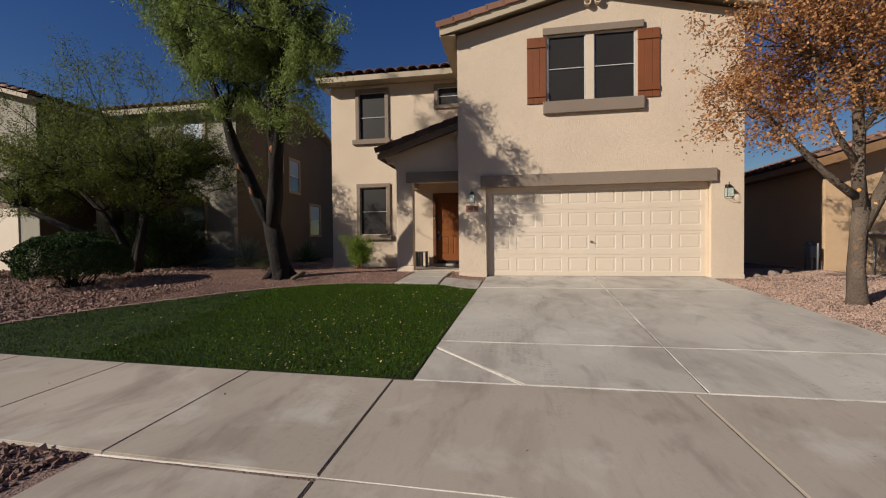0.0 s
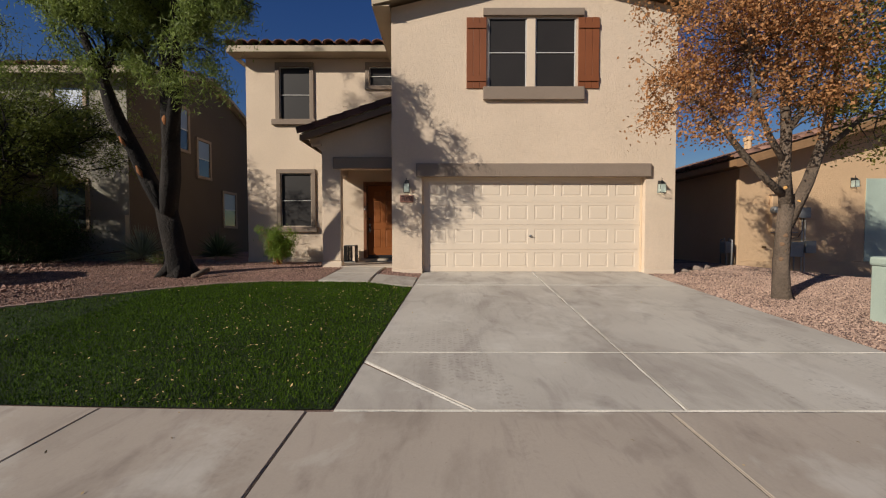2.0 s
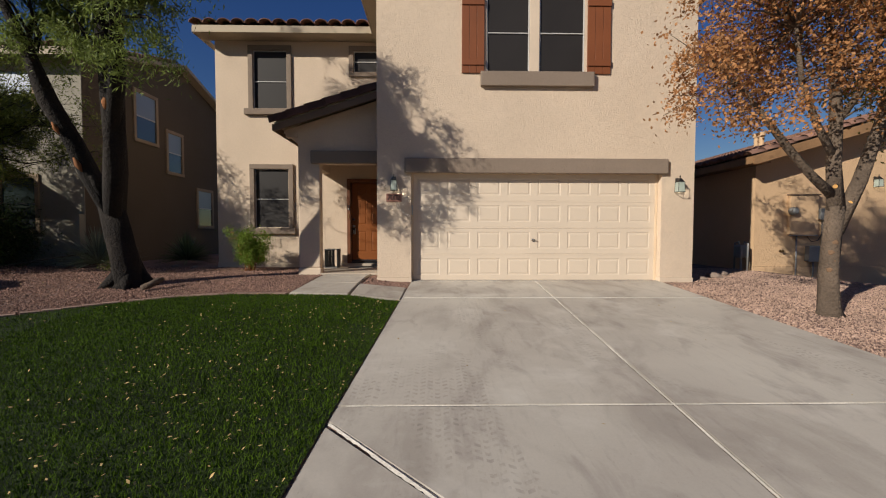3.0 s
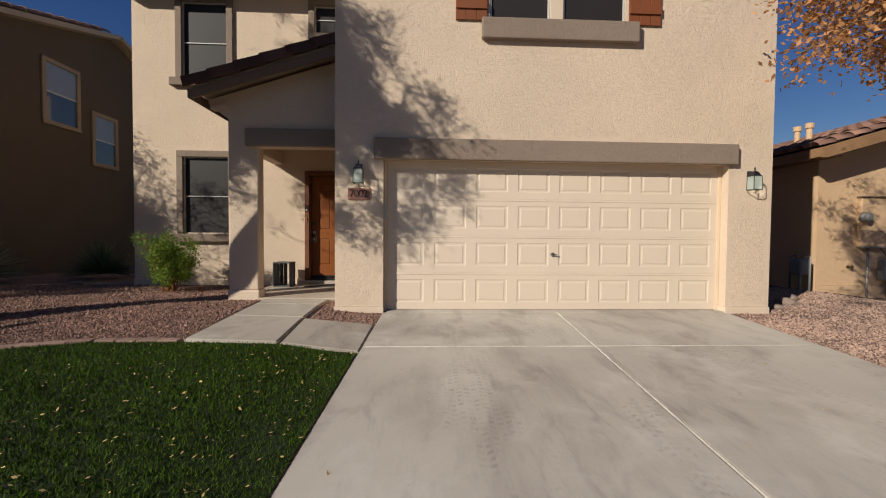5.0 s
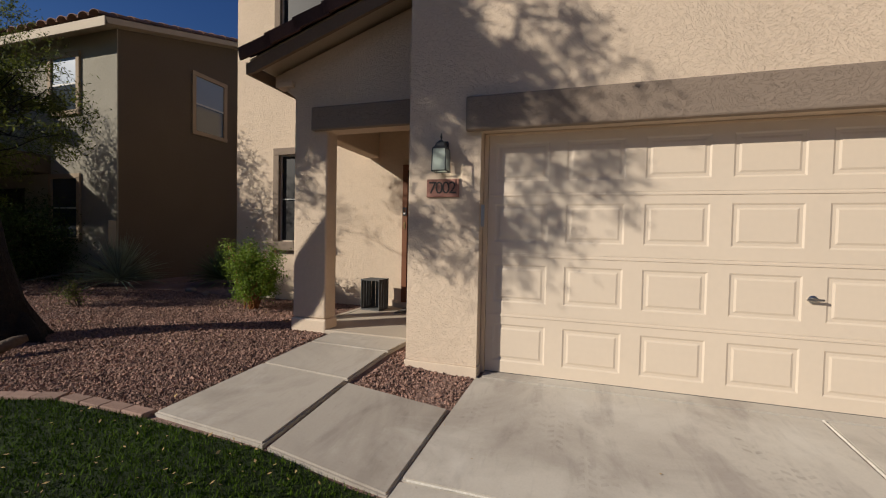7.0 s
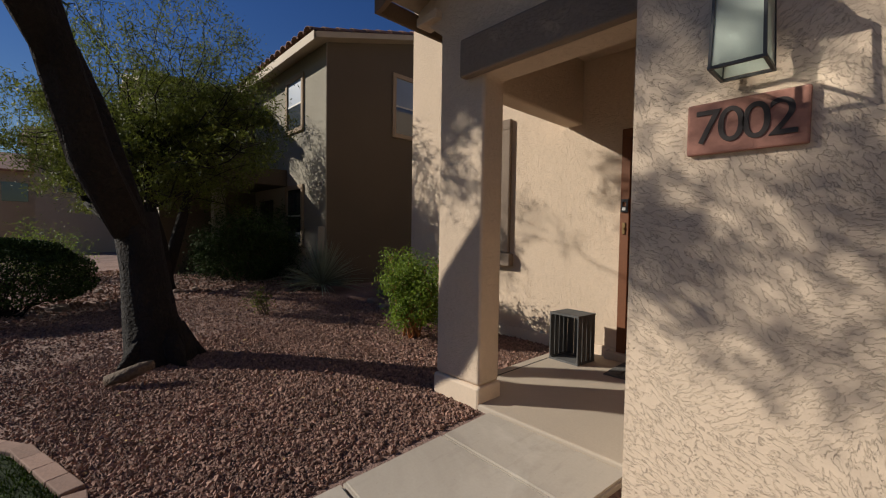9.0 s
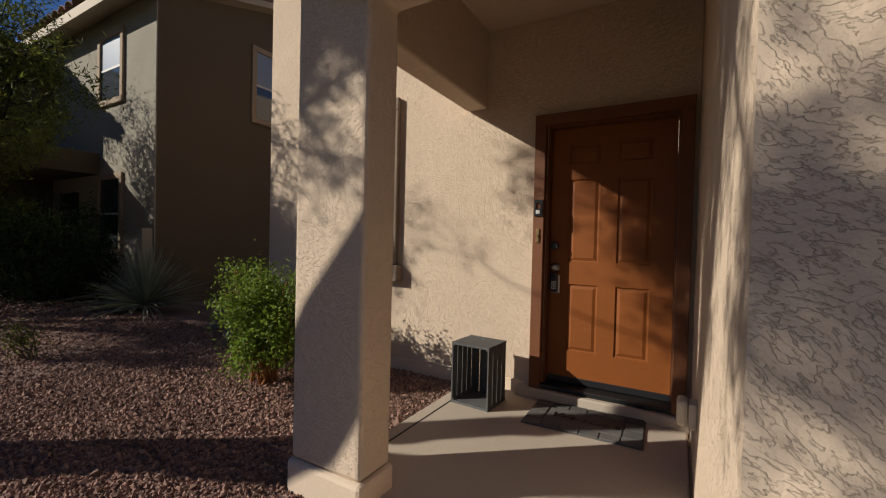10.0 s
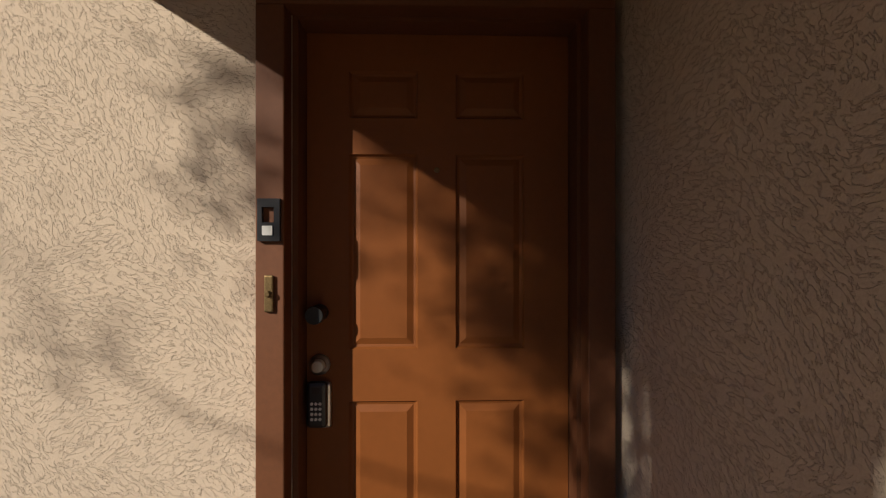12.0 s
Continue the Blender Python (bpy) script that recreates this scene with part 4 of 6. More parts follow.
# ---- wall lanterns, number plaque
def lantern(x, y, z):
    """A four-sided coach lantern hung from a domed bracket."""
    t = thing("wall_lantern", "dark metal coach lantern with frosted glass panes on the stucco", "wall lamp", "garage lanterns", at=(x, y, z))
    t.scale = (0.78, 0.82, 1.0)
    part("back_plate", boxes((-0.050, 0.050, -0.022, -0.001, -0.03, 0.125), bevel=0.016), BLACK, t)
    bm = lathe(bmesh.new(), [(0.055, 0.0), (0.055, 0.02), (0.040, 0.05), (0.025, 0.075)], at=(0, -0.02, 0.065), n=14, axis="y")
    part("arm", bm, BLACK, t)
    bm = lathe(bmesh.new(), [(0.112, 0.035), (0.104, 0.045), (0.078, 0.062), (0.060, 0.090), (0.034, 0.108), (0.010, 0.118), (0.009, 0.132), (0.014, 0.142), (0.004, 0.175)], at=(0, 0, 0), n=4)
    bmesh.ops.rotate(bm, verts=bm.verts[:], cent=(0, 0, 0), matrix=Matrix.Rotation(math.pi / 4, 3, "Z"))
    bmesh.ops.translate(bm, verts=bm.verts[:], vec=(0, -0.125, 0))
    part("cap", bm, BLACK, t, "stepped dark metal cap with finial")
    top, bot = 0.074, 0.080
    for a, b in ((-1, -1), (1, -1), (1, 1), (-1, 1)):
        bm = box(bmesh.new(), -0.005, 0.005, -0.005, 0.005, 0, 1)
        for v in bm.verts:
            k = top + (bot - top) * (1 - v.co.z)
            v.co = Vector((a * k + v.co.x, -0.125 + b * k + v.co.y, -0.150 + 0.187 * v.co.z))
        part("cage_bar", bm, BLACK, t)
    for a, b in ((0, -1), (1, 0), (-1, 0), (0, 1)):
        bm = box(bmesh.new(), -1, 1, -0.0015, 0.0015, 0, 1)
        for v in bm.verts:
            k = top + (bot - top) * (1 - v.co.z)
            u, w = v.co.x * (k - 0.005), k + v.co.y
            v.co = Vector((b * u + a * w, -0.125 + b * w + a * u, -0.145 + 0.180 * v.co.z))
        bmesh.ops.recalc_face_normals(bm, faces=bm.faces[:])
        part("pane", bm, LANTERN_GLASS, t, "frosted pale glass").visible_shadow = False
    part("base_ring", boxes((-0.086, 0.086, -0.211, -0.199, -0.156, -0.148), (-0.086, 0.086, -0.051, -0.039, -0.156, -0.148), (-0.086, -0.074, -0.198, -0.052, -0.156, -0.148), (0.074, 0.086, -0.198, -0.052, -0.156, -0.148)), BLACK, t)
    bm = lathe(bmesh.new(), [(0.012, -0.10), (0.022, -0.07), (0.028, -0.045), (0.018, -0.01), (0.016, 0.03)], at=(0, -0.125, 0), n=10)
    part("bulb", bm, WHITEP, t, "white lamp bulb")


lantern(-1.348, GY, 2.45)
lantern(4.235, GY, 2.44)

plaque = thing("number_plaque", "terracotta house number plaque on the stucco", "house number")
bm = bmesh.new()
box(bm, -1.505, -1.205, GY - 0.022, GY - 0.002, 2.085, 2.245, bevel=0.006)
part("tile", bm, PLAQUE, plaque)


def text_mesh(name, body, size, m, material, parent, extrude=0.002, shear=0.0):
    c = bpy.data.curves.new(name, "FONT")
    c.body, c.size, c.extrude, c.align_x, c.align_y, c.shear = body, size, extrude, "CENTER", "CENTER", shear
    tmp = bpy.data.objects.new(name, c)
    me = bpy.data.meshes.new_from_object(tmp)
    bpy.data.objects.remove(tmp)
    me.materials.clear()
    me.materials.append(material)
    ob = new(name, me)
    ob.parent = parent
    ob.matrix_basis = m
    return ob


for i, ch in enumerate("7002"):
    text_mesh("digit", ch, 0.15, pose(-1.448 + 0.062 * i, GY - 0.0235, 2.163, 90, 0, 0), DIGIT, plaque)

outlet = thing("outlet_cover", "ivory weatherproof outlet cover on the stucco", "outlet cover")
part("box", boxes((GX0 - 0.035, GX0 - 0.001, 11.36, 11.46, 0.98, 1.10), bevel=0.006), IVORY, outlet)
part("lid", boxes((GX0 - 0.085, GX0 - 0.036, 11.355, 11.465, 0.985, 1.11), bevel=0.018), IVORY, outlet)

# ---- crate and mat on the porch
crate = thing("crate", "grey slatted wooden crate standing on end on the porch", "crate", at=(-3.085, 11.975, 0.622), turn=-4)
cw, cd, ch_ = 0.158, 0.145, 0.46
for z in (0.0, ch_ - 0.018):
    bm = bmesh.new()
    cells(bm, -cw, cw, -cd, cd, [(-0.045, 0.045, -0.085, -0.062)], 0.0, 0.018)
    bmesh.ops.rotate(bm, verts=bm.verts[:], cent=(0, 0, 0), matrix=Matrix.Rotation(math.pi / 2, 3, "X"))
    bmesh.ops.translate(bm, verts=bm.verts[:], vec=(0, 0, z))
    bmesh.ops.recalc_face_normals(bm, faces=bm.faces[:])
    part("end_board", bm, CRATE, crate, "solid grey end board with a hand slot")
for sd in (-1, 1):
    for i in range(4):
        a = -cd + 0.002 + i * (2 * cd / 4)
        x0, x1 = sorted((sd * (cw - 0.012), sd * (cw - 0.001)))
        part("slat", boxes((x0, x1, a, a + 2 * cd / 4 - 0.008, 0.0185, ch_ - 0.0185), bevel=0.0015), CRATE, crate)
for i in range(2):
    a = -cw + 0.016 + i * 0.076
    part("slat", boxes((a, a + 0.068, cd - 0.012, cd - 0.001, 0.0185, ch_ - 0.0185), bevel=0.0015), CRATE, crate)
for z in (0.0185, ch_ - 0.0305):
    for x0 in (-cw + 0.0125, cw - 0.024):
        part("cleat", boxes((x0, x0 + 0.0115, -cd + 0.004, cd - 0.0125, z, z + 0.012), bevel=0.0015), CRATE, crate)

doormat = thing("doormat", "black rubber doormat moulded like brick with a greeting", "doormat", at=(-2.315, 12.03, 0.622), turn=2)
mw, mh = 0.375, 0.225
part("base", boxes((-mw, mw, -mh, mh, 0.0, 0.008), bevel=0.003), RUBBER, doormat)
for i in range(6):
    a = -mw + 0.006 + i * (2 * mw - 0.012) / 6
    for y0 in (-mh + 0.006, mh - 0.006 - 0.085):
        part("brick", boxes((a + 0.004, a + (2 * mw - 0.012) / 6 - 0.004, y0, y0 + 0.085, 0.007, 0.016), bevel=0.003), RUBBER, doormat)
for s in (-1, 1):
    for j in range(2):
        a = -mh + 0.10 + j * 0.126
        x0 = s * (mw - 0.062) - 0.055
        part("brick", boxes((x0, x0 + 0.11, a, a + 0.118, 0.007, 0.016), bevel=0.003), RUBBER, doormat)
part("field", boxes((-mw + 0.13, mw - 0.13, -mh + 0.10, mh - 0.10, 0.007, 0.013), bevel=0.003), RUBBER, doormat)
text_mesh("lettering", "Welcome", 0.115, pose(0, 0, 0.0155, 0, 0, 0), BLACK, doormat, shear=0.35)

# ---------------------------------------------------------------- plants
def tube(verts, faces, pts, radii, n=8):
    """A tapered limb through the points."""
    base = len(verts)
    pts = [Vector(p) for p in pts]
    for i, p in enumerate(pts):
        d = (pts[min(i + 1, len(pts) - 1)] - pts[max(i - 1, 0)]).normalized()
        a = d.cross(Vector((0.31, 0.9, 0.17))).normalized()
        b = d.cross(a)
        for k in range(n):
            t = 2 * math.pi * k / n
            r = radii[i] * (1 + (0.13 * math.sin(3 * t + i * 1.3) + 0.07 * math.sin(5 * t - i) if radii[i] > 0.03 else 0))
            verts.append(tuple(p + a * (r * math.cos(t)) + b * (r * math.sin(t))))
    for i in range(len(pts) - 1):
        for k in range(n):
            faces.append((base + i * n + k, base + i * n + (k + 1) % n, base + (i + 1) * n + (k + 1) % n, base + (i + 1) * n + k))
    faces.append(tuple(base + k for k in range(n))[::-1])
    faces.append(tuple(base + (len(pts) - 1) * n + k for k in range(n)))


def bend(p, q, n, wobble, rng, sag=0.0):
    p, q = Vector(p), Vector(q)
    out = []
    off = Vector((0, 0, 0))
    for i in range(n + 1):
        t = i / n
        if 0 < i < n:
            off = off * 0.6 + Vector(rng.normal(0, wobble, 3))
        out.append(p.lerp(q, t) + off * math.sin(math.pi * t) + Vector((0, 0, -sag * 4 * t * (1 - t))))
    return out


def leaf_mesh(name, centres, length, width, material, parent, rng, droop=0.0, label="", flat=0.0):
    c = np.asarray(centres, dtype=float)
    n = len(c)
    d = rng.normal(0, 1, (n, 3))
    d[:, 2] = d[:, 2] * (1 - flat) - droop
    d /= np.linalg.norm(d, axis=1)[:, None]
    e = np.cross(d, rng.normal(0, 1, (n, 3)))
    e /= np.linalg.norm(e, axis=1)[:, None] + 1e-9
    ln = length * rng.uniform(0.6, 1.3, n)[:, None]
    wd = width * rng.uniform(0.7, 1.2, n)[:, None]
    v = np.stack([c - d * ln / 2, c + e * wd / 2, c + d * ln / 2, c - e * wd / 2], 1).reshape(-1, 3)
    fs = np.arange(n * 4).reshape(n, 4)
    ob = mesh_object(name, v.tolist(), fs.tolist(), material, parent)
    if label:
        tagged(ob, label)
    return ob


def strands(tips, per, spread, hang, rng, squash=1.0):
    """Leaf places round the twig ends, some hanging below them."""
    out = []
    for p in tips:
        k = int(per * rng.uniform(0.6, 1.4))
        g = rng.normal(0, 1, (k, 3)) * np.array([spread, spread, spread * squash])
        g[:, 2] -= np.abs(rng.normal(0, hang, k))
        out.append(np.array(p) + g)
    return np.concatenate(out)


def gaps(pts, freq, level):
    """Leave holes of sky between the clumps of a crown."""
    keep = [noise.noise(Vector(p) * freq) + 0.5 * noise.noise(Vector(p) * freq * 2.7) > level for p in pts.tolist()]
    return pts[np.array(keep)]


def branch_out(verts, faces, start, r0, goals, rng, twig_tips, n_sub=3, sub_len=0.5, wob=0.08, droop=0.0):
    """Limbs from start to each goal, each with side twigs whose ends carry leaves."""
    for g in goals:
        pts = bend(start, g, 6, wob, rng)
        rad = [r0 * (1 - 0.82 * i / 6) for i in range(7)]
        tube(verts, faces, pts, rad, 6)
        twig_tips.append(tuple(pts[-1]))
        for _ in range(n_sub):
            i = int(rng.integers(3, 7))
            s = pts[i]
            d = Vector(rng.normal(0, 1, 3))
            d.z = d.z * 0.7 - droop
            e = s + d.normalized() * sub_len * rng.uniform(0.5, 1.3)
            tp = bend(s, e, 3, wob * 0.5, rng)
            tube(verts, faces, tp, [max(0.004, rad[i] * 0.55 * (1 - 0.25 * k)) for k in range(4)], 4)
            twig_tips.append(tuple(e))
            twig_tips.append(tuple(tp[2]))


def ellipsoid_goals(n, c, r, rng, low=-1.0, shell=0.45):
    out = []
    while len(out) < n:
        p = rng.uniform(-1, 1, 3)
        q = np.linalg.norm(p)
        if shell < q < 1 and p[2] > low:
            out.append(tuple(np.array(c) + p * np.array(r)))
    return out


# tall willowy tree beside the lawn
def tall_tree():
    rng = np.random.default_rng(11)
    t = thing("tree", "tall two-stemmed tree with dark scarred bark and willowy leaves", "tree")
    V, F = [], []
    b = Vector((-5.93, 9.08, 0.50))
    tube(V, F, [b + Vector((0.02, 0, -0.05)), b + Vector((0, 0, 0.12)), (-5.95, 9.02, 0.95), (-5.99, 8.95, 1.45), (-6.02, 8.86, 1.96)], [0.33, 0.27, 0.215, 0.19, 0.175], 14)
    for a in (0.3, 1.3, 2.6, 3.9, 5.1):
        e = b + Vector((math.cos(a) * 0.46, math.sin(a) * 0.40, 0.01))
        tube(V, F, [b + Vector((math.cos(a) * 0.1, math.sin(a) * 0.1, 0.35)), b + Vector((math.cos(a) * 0.28, math.sin(a) * 0.25, 0.12)), e], [0.10, 0.085, 0.02], 8)
    left = [(-6.02, 8.86, 1.82), (-6.30, 8.75, 2.43), (-6.46, 8.63, 2.97), (-6.62, 8.42, 3.55), (-6.60, 8.1, 4.18), (-6.7, 7.7, 5.0)]
    right = [(-5.98, 8.84, 1.82), (-5.74, 8.56, 2.44), (-5.63, 8.43, 2.95), (-5.49, 8.25, 3.56), (-5.36, 7.98, 4.14), (-5.2, 7.6, 5.0)]
    tube(V, F, left, [0.15, 0.135, 0.13, 0.125, 0.08, 0.04], 12)
    tube(V, F, right, [0.16, 0.155, 0.15, 0.145, 0.10, 0.05], 12)
    third = [(-5.57, 8.35, 3.15), (-5.22, 7.98, 3.85), (-4.9, 7.55, 4.6), (-4.65, 7.1, 5.3)]
    tube(V, F, third, [0.12, 0.10, 0.07, 0.045], 10)
    tube(V, F, [(-6.05, 8.76, 2.05), (-6.10, 8.63, 2.25), (-6.14, 8.58, 2.4)], [0.06, 0.05, 0.04], 8)
    mesh_object("trunk", V, F, BARK_D, t, smooth=True)
    V, F, tips = [], [], []
    def upright(g):
        """The crown stands straighter towards its top."""
        f = 1.015 + 0.05 * max(0.0, g[2] - 5.3)
        return g[0] * f, g[1] * f, 1.5 + (g[2] - 1.5) * f

    C = (-5.65, 7.45, 6.05)
    goals = [g for g in ellipsoid_goals(165, C, (1.8, 1.4, 2.0), rng, -0.62, 0.3)]
    goals = [q for q in map(upright, goals) if not (q[0] < -6.9 and q[2] < 6.1)]
    starts = [left[4], left[5], right[4], right[5], third[2], third[3], left[3], right[3]]
    for g in goals:
        s = min(starts, key=lambda q: (Vector(q) - Vector(g)).length + rng.uniform(0, 1.2))
        branch_out(V, F, s, 0.024, [g], rng, tips, 4, 0.55, 0.10, 0.35)
    # low sprays over the drive side and to the west
    for g in ((-5.0, 7.05, 3.95), (-4.2, 7.2, 4.15), (-4.6, 7.0, 4.3), (-4.0, 7.1, 4.6), (-3.75, 7.3, 5.1), (-3.5, 7.3, 5.6), (-3.4, 7.3, 4.95), (-3.9, 7.9, 5.4)):
        s = min(starts, key=lambda q: (Vector(q) - Vector(g)).length)
        branch_out(V, F, s, 0.03, [g], rng, tips, 5, 0.5, 0.10, 0.5)
    branch_out(V, F, left[4], 0.012, [(-8.8, 8.65, 4.7)], rng, tips, 2, 0.4, 0.08, 0.3)
    # two dense boughs that overhang the drive
    for c, r, k in (((-4.4, 7.4, 5.9), (0.5, 0.5, 0.45), 20), ((-4.2, 7.4, 5.0), (0.5, 0.4, 0.14), 9), ((-4.9, 7.3, 5.6), (0.35, 0.4, 0.8), 10)):
        for g in ellipsoid_goals(k, c, r, rng, -1.0, 0.0):
            branch_out(V, F, third[3], 0.022, [upright(g)], rng, tips, 4, 0.32, 0.06, 0.3)
    tagged(mesh_object("branchwork", V, F, BARK_D, t, smooth=True), kind="stuff")
    pts = gaps(strands(tips, 125, 0.085, 0.15, rng), 1.5, -0.04)
    leaf_mesh("crown", pts, 0.09, 0.018, LEAF_G, t, rng, droop=0.8, label="long narrow grey-green leaves")
    for p, q, r in (((-6.37, 8.54, 2.68), (-6.29, 8.60, 2.46), 0.045), ((-5.52, 8.14, 3.56), (-5.56, 8.19, 3.32), 0.055), ((-5.66, 8.32, 2.90), (-5.70, 8.40, 2.70), 0.035), ((-6.55, 8.38, 3.2), (-6.49, 8.44, 3.02), 0.035)):
        V, F = [], []
        tube(V, F, [p, Vector(p).lerp(Vector(q), 0.5), q], [r * 0.3, r, r * 0.25], 8)
        mesh_object("bark_wound", V, F, WOUND, t, smooth=True)


tall_tree()


# rusty tree on the gravel by the drive
def rusty_tree():
    rng = np.random.default_rng(21)
    t = thing("tree", "small pruned tree with rusty dry leaves on red gravel", "tree")
    V, F = [], []
    tube(V, F, [(4.94, 7.35, 0.26), (4.93, 7.35, 0.42), (4.93, 7.36, 0.9), (4.95, 7.36, 1.4), (4.98, 7.37, 1.85)], [0.19, 0.13, 0.105, 0.10, 0.105], 14)
    limbs = [
        ([(4.95, 7.36, 1.98), (4.58, 7.34, 2.30), (4.24, 7.3, 2.63), (3.95, 7.3, 2.98), (3.55, 7.25, 3.4)], [0.065, 0.055, 0.05, 0.04, 0.025]),
        ([(4.98, 7.37, 1.8), (4.93, 7.36, 2.4), (4.95, 7.36, 3.0), (4.85, 7.3, 3.7), (4.7, 7.3, 4.5)], [0.10, 0.085, 0.075, 0.055, 0.03]),
        ([(4.97, 7.37, 1.50), (5.32, 7.38, 2.2), (5.62, 7.4, 3.0), (5.75, 7.4, 3.7), (5.8, 7.4, 4.5)], [0.10, 0.085, 0.07, 0.05, 0.03]),
        ([(4.94, 7.36, 2.5), (4.62, 7.3, 2.95), (4.35, 7.25, 3.5), (4.2, 7.2, 4.2)], [0.05, 0.045, 0.035, 0.02]),
        ([(5.5, 7.4, 2.7), (5.95, 7.45, 3.0), (6.4, 7.5, 3.4), (6.8, 7.5, 4.0)], [0.05, 0.04, 0.03, 0.02]),
        ([(4.95, 7.36, 3.0), (5.2, 7.2, 3.5), (5.3, 7.1, 4.2)], [0.05, 0.04, 0.02]),
    ]
    for p, r in limbs:
        tube(V, F, p, r, 10)
    mesh_object("trunk", V, F, BARK_G, t, smooth=True)
    V, F, tips = [], [], []
    starts = [q for p, r in limbs for q in p[2:]]
    C = (4.75, 7.35, 4.55)
    goals = ellipsoid_goals(95, C, (2.05, 1.9, 1.75), rng, -0.75, 0.25)
    goals += [(2.65, 7.2, 3.7), (2.9, 7.0, 3.2), (2.6, 7.4, 4.2), (3.3, 7.0, 3.0), (2.9, 7.4, 4.7), (6.9, 7.3, 3.3), (6.5, 7.4, 2.9), (6.2, 7.2, 2.8)]
    for g in goals:
        s = min(starts, key=lambda q: (Vector(q) - Vector(g)).length + rng.uniform(0, 0.7))
        branch_out(V, F, s, 0.016, [g], rng, tips, 5, 0.42, 0.07, 0.1)
    tagged(mesh_object("branchwork", V, F, BARK_G, t, smooth=True), kind="stuff")
    tips = np.array(tips)
    green = (tips[:, 0] > 5.3)
    leaf_mesh("crown", strands(tips[~green], 38, 0.10, 0.06, rng), 0.055, 0.036, LEAF_O, t, rng, label="rusty orange dry leaves")
    leaf_mesh("crown", strands(tips[green], 40, 0.10, 0.06, rng), 0.055, 0.034, LEAF_Y, t, rng, label="olive green leaves")
    for c, n in (((4.868, 7.285, 1.22), (-0.7, -0.7, 0)), ((4.905, 7.265, 1.36), (-0.4, -0.9, 0)), ((4.860, 7.292, 0.98), (-0.8, -0.6, 0)), ((4.93, 7.262, 1.10), (-0.2, -1, 0))):
        V, F = [], []
        c, n = Vector(c), Vector(n).normalized()
        tube(V, F, [c - n * 0.05, c - n * 0.002, c + n * 0.006], [0.040, 0.034, 0.022], 10)
        mesh_object("pruning_scar", V, F, SCAR, t)
    for c in ((4.895, 7.290, 2.12), (5.125, 7.305, 1.90)):
        V, F = [], []
        tube(V, F, [Vector(c) + Vector((0.05, 0.05, 0)), c], [0.030, 0.027], 10)
        tagged(mesh_object("cut_branch", V, F, CUT, t), "fresh orange saw cut")


rusty_tree()


# low spreading mesquite in the neighbour's yard
def mesquite():
    rng = np.random.default_rng(31)
    t = thing("tree", "low spreading mesquite with fine feathery leaves", "tree")
    V, F = [], []
    b = Vector((-10.9, 9.95, 0.55))
    trunks = [
        [b, (-10.8, 9.9, 1.0), (-10.55, 9.8, 1.6), (-10.2, 9.6, 2.2), (-9.7, 9.4, 2.9)],
        [b, (-11.1, 9.9, 1.1), (-11.3, 9.8, 1.7), (-11.6, 9.6, 2.3), (-12.2, 9.4, 3.0)],
        [(-11.0, 9.92, 0.9), (-10.9, 10.1, 1.6), (-10.95, 10.3, 2.4), (-10.9, 10.4, 3.4)],
        [(-11.1, 9.9, 1.1), (-11.7, 9.6, 1.5), (-12.4, 9.2, 1.9), (-13.2, 8.8, 2.4)],
    ]
    for p in trunks:
        tube(V, F, p, [0.13 - 0.02 * i for i in range(len(p))], 9)
    mesh_object("trunk", V, F, BARK_D, t, smooth=True)
    V, F, tips = [], [], []
    starts = [q for p in trunks for q in p[2:]]
    low = ellipsoid_goals(120, (-11.9, 9.7, 3.55), (3.5, 2.4, 1.15), rng, -0.8, 0.3)
    low += [(-8.6, 9.6, 2.9), (-8.4, 9.9, 3.1), (-8.9, 9.2, 2.8), (-9.0, 9.5, 3.8), (-8.9, 10.2, 4.2), (-8.6, 10.4, 3.6), (-8.4, 10.0, 3.2), (-9.2, 10.6, 4.6), (-8.8, 10.8, 3.0), (-8.2, 10.3, 3.6), (-9.6, 10.8, 4.0), (-7.7, 10.7, 3.2), (-7.9, 10.4, 3.7), (-8.1, 11.0, 4.0), (-14.9, 8.9, 2.6), (-15.2, 9.2, 3.2)]
    high = ellipsoid_goals(60, (-11.6, 9.8, 4.8), (3.3, 2.2, 1.9), rng, -0.2, 0.45)
    low += ellipsoid_goals(36, (-9.6, 10.2, 3.7), (1.9, 1.3, 1.3), rng, -0.9, 0.2)
    for g in low:
        s = min(starts, key=lambda q: (Vector(q) - Vector(g)).length + rng.uniform(0, 1.0))
        branch_out(V, F, s, 0.022, [g], rng, tips, 4, 0.65, 0.14, 0.05)
    sparse = []
    for g in high:
        s = min(starts, key=lambda q: (Vector(q) - Vector(g)).length + rng.uniform(0, 1.0))
        branch_out(V, F, s, 0.016, [g], rng, sparse, 4, 0.6, 0.14, -0.2)
    tagged(mesh_object("branchwork", V, F, BARK_D, t, smooth=True), kind="stuff")
    pts = np.concatenate([gaps(strands(tips, 130, 0.13, 0.06, rng, 0.7), 1.3, -0.05), strands(sparse, 40, 0.11, 0.06, rng)])
    pts = pts[pts[:, 2] > 2.15]
    leaf_mesh("crown", pts, 0.08, 0.019, LEAF_M, t, rng, droop=0.4, label="fine feathery olive leaves")


mesquite()


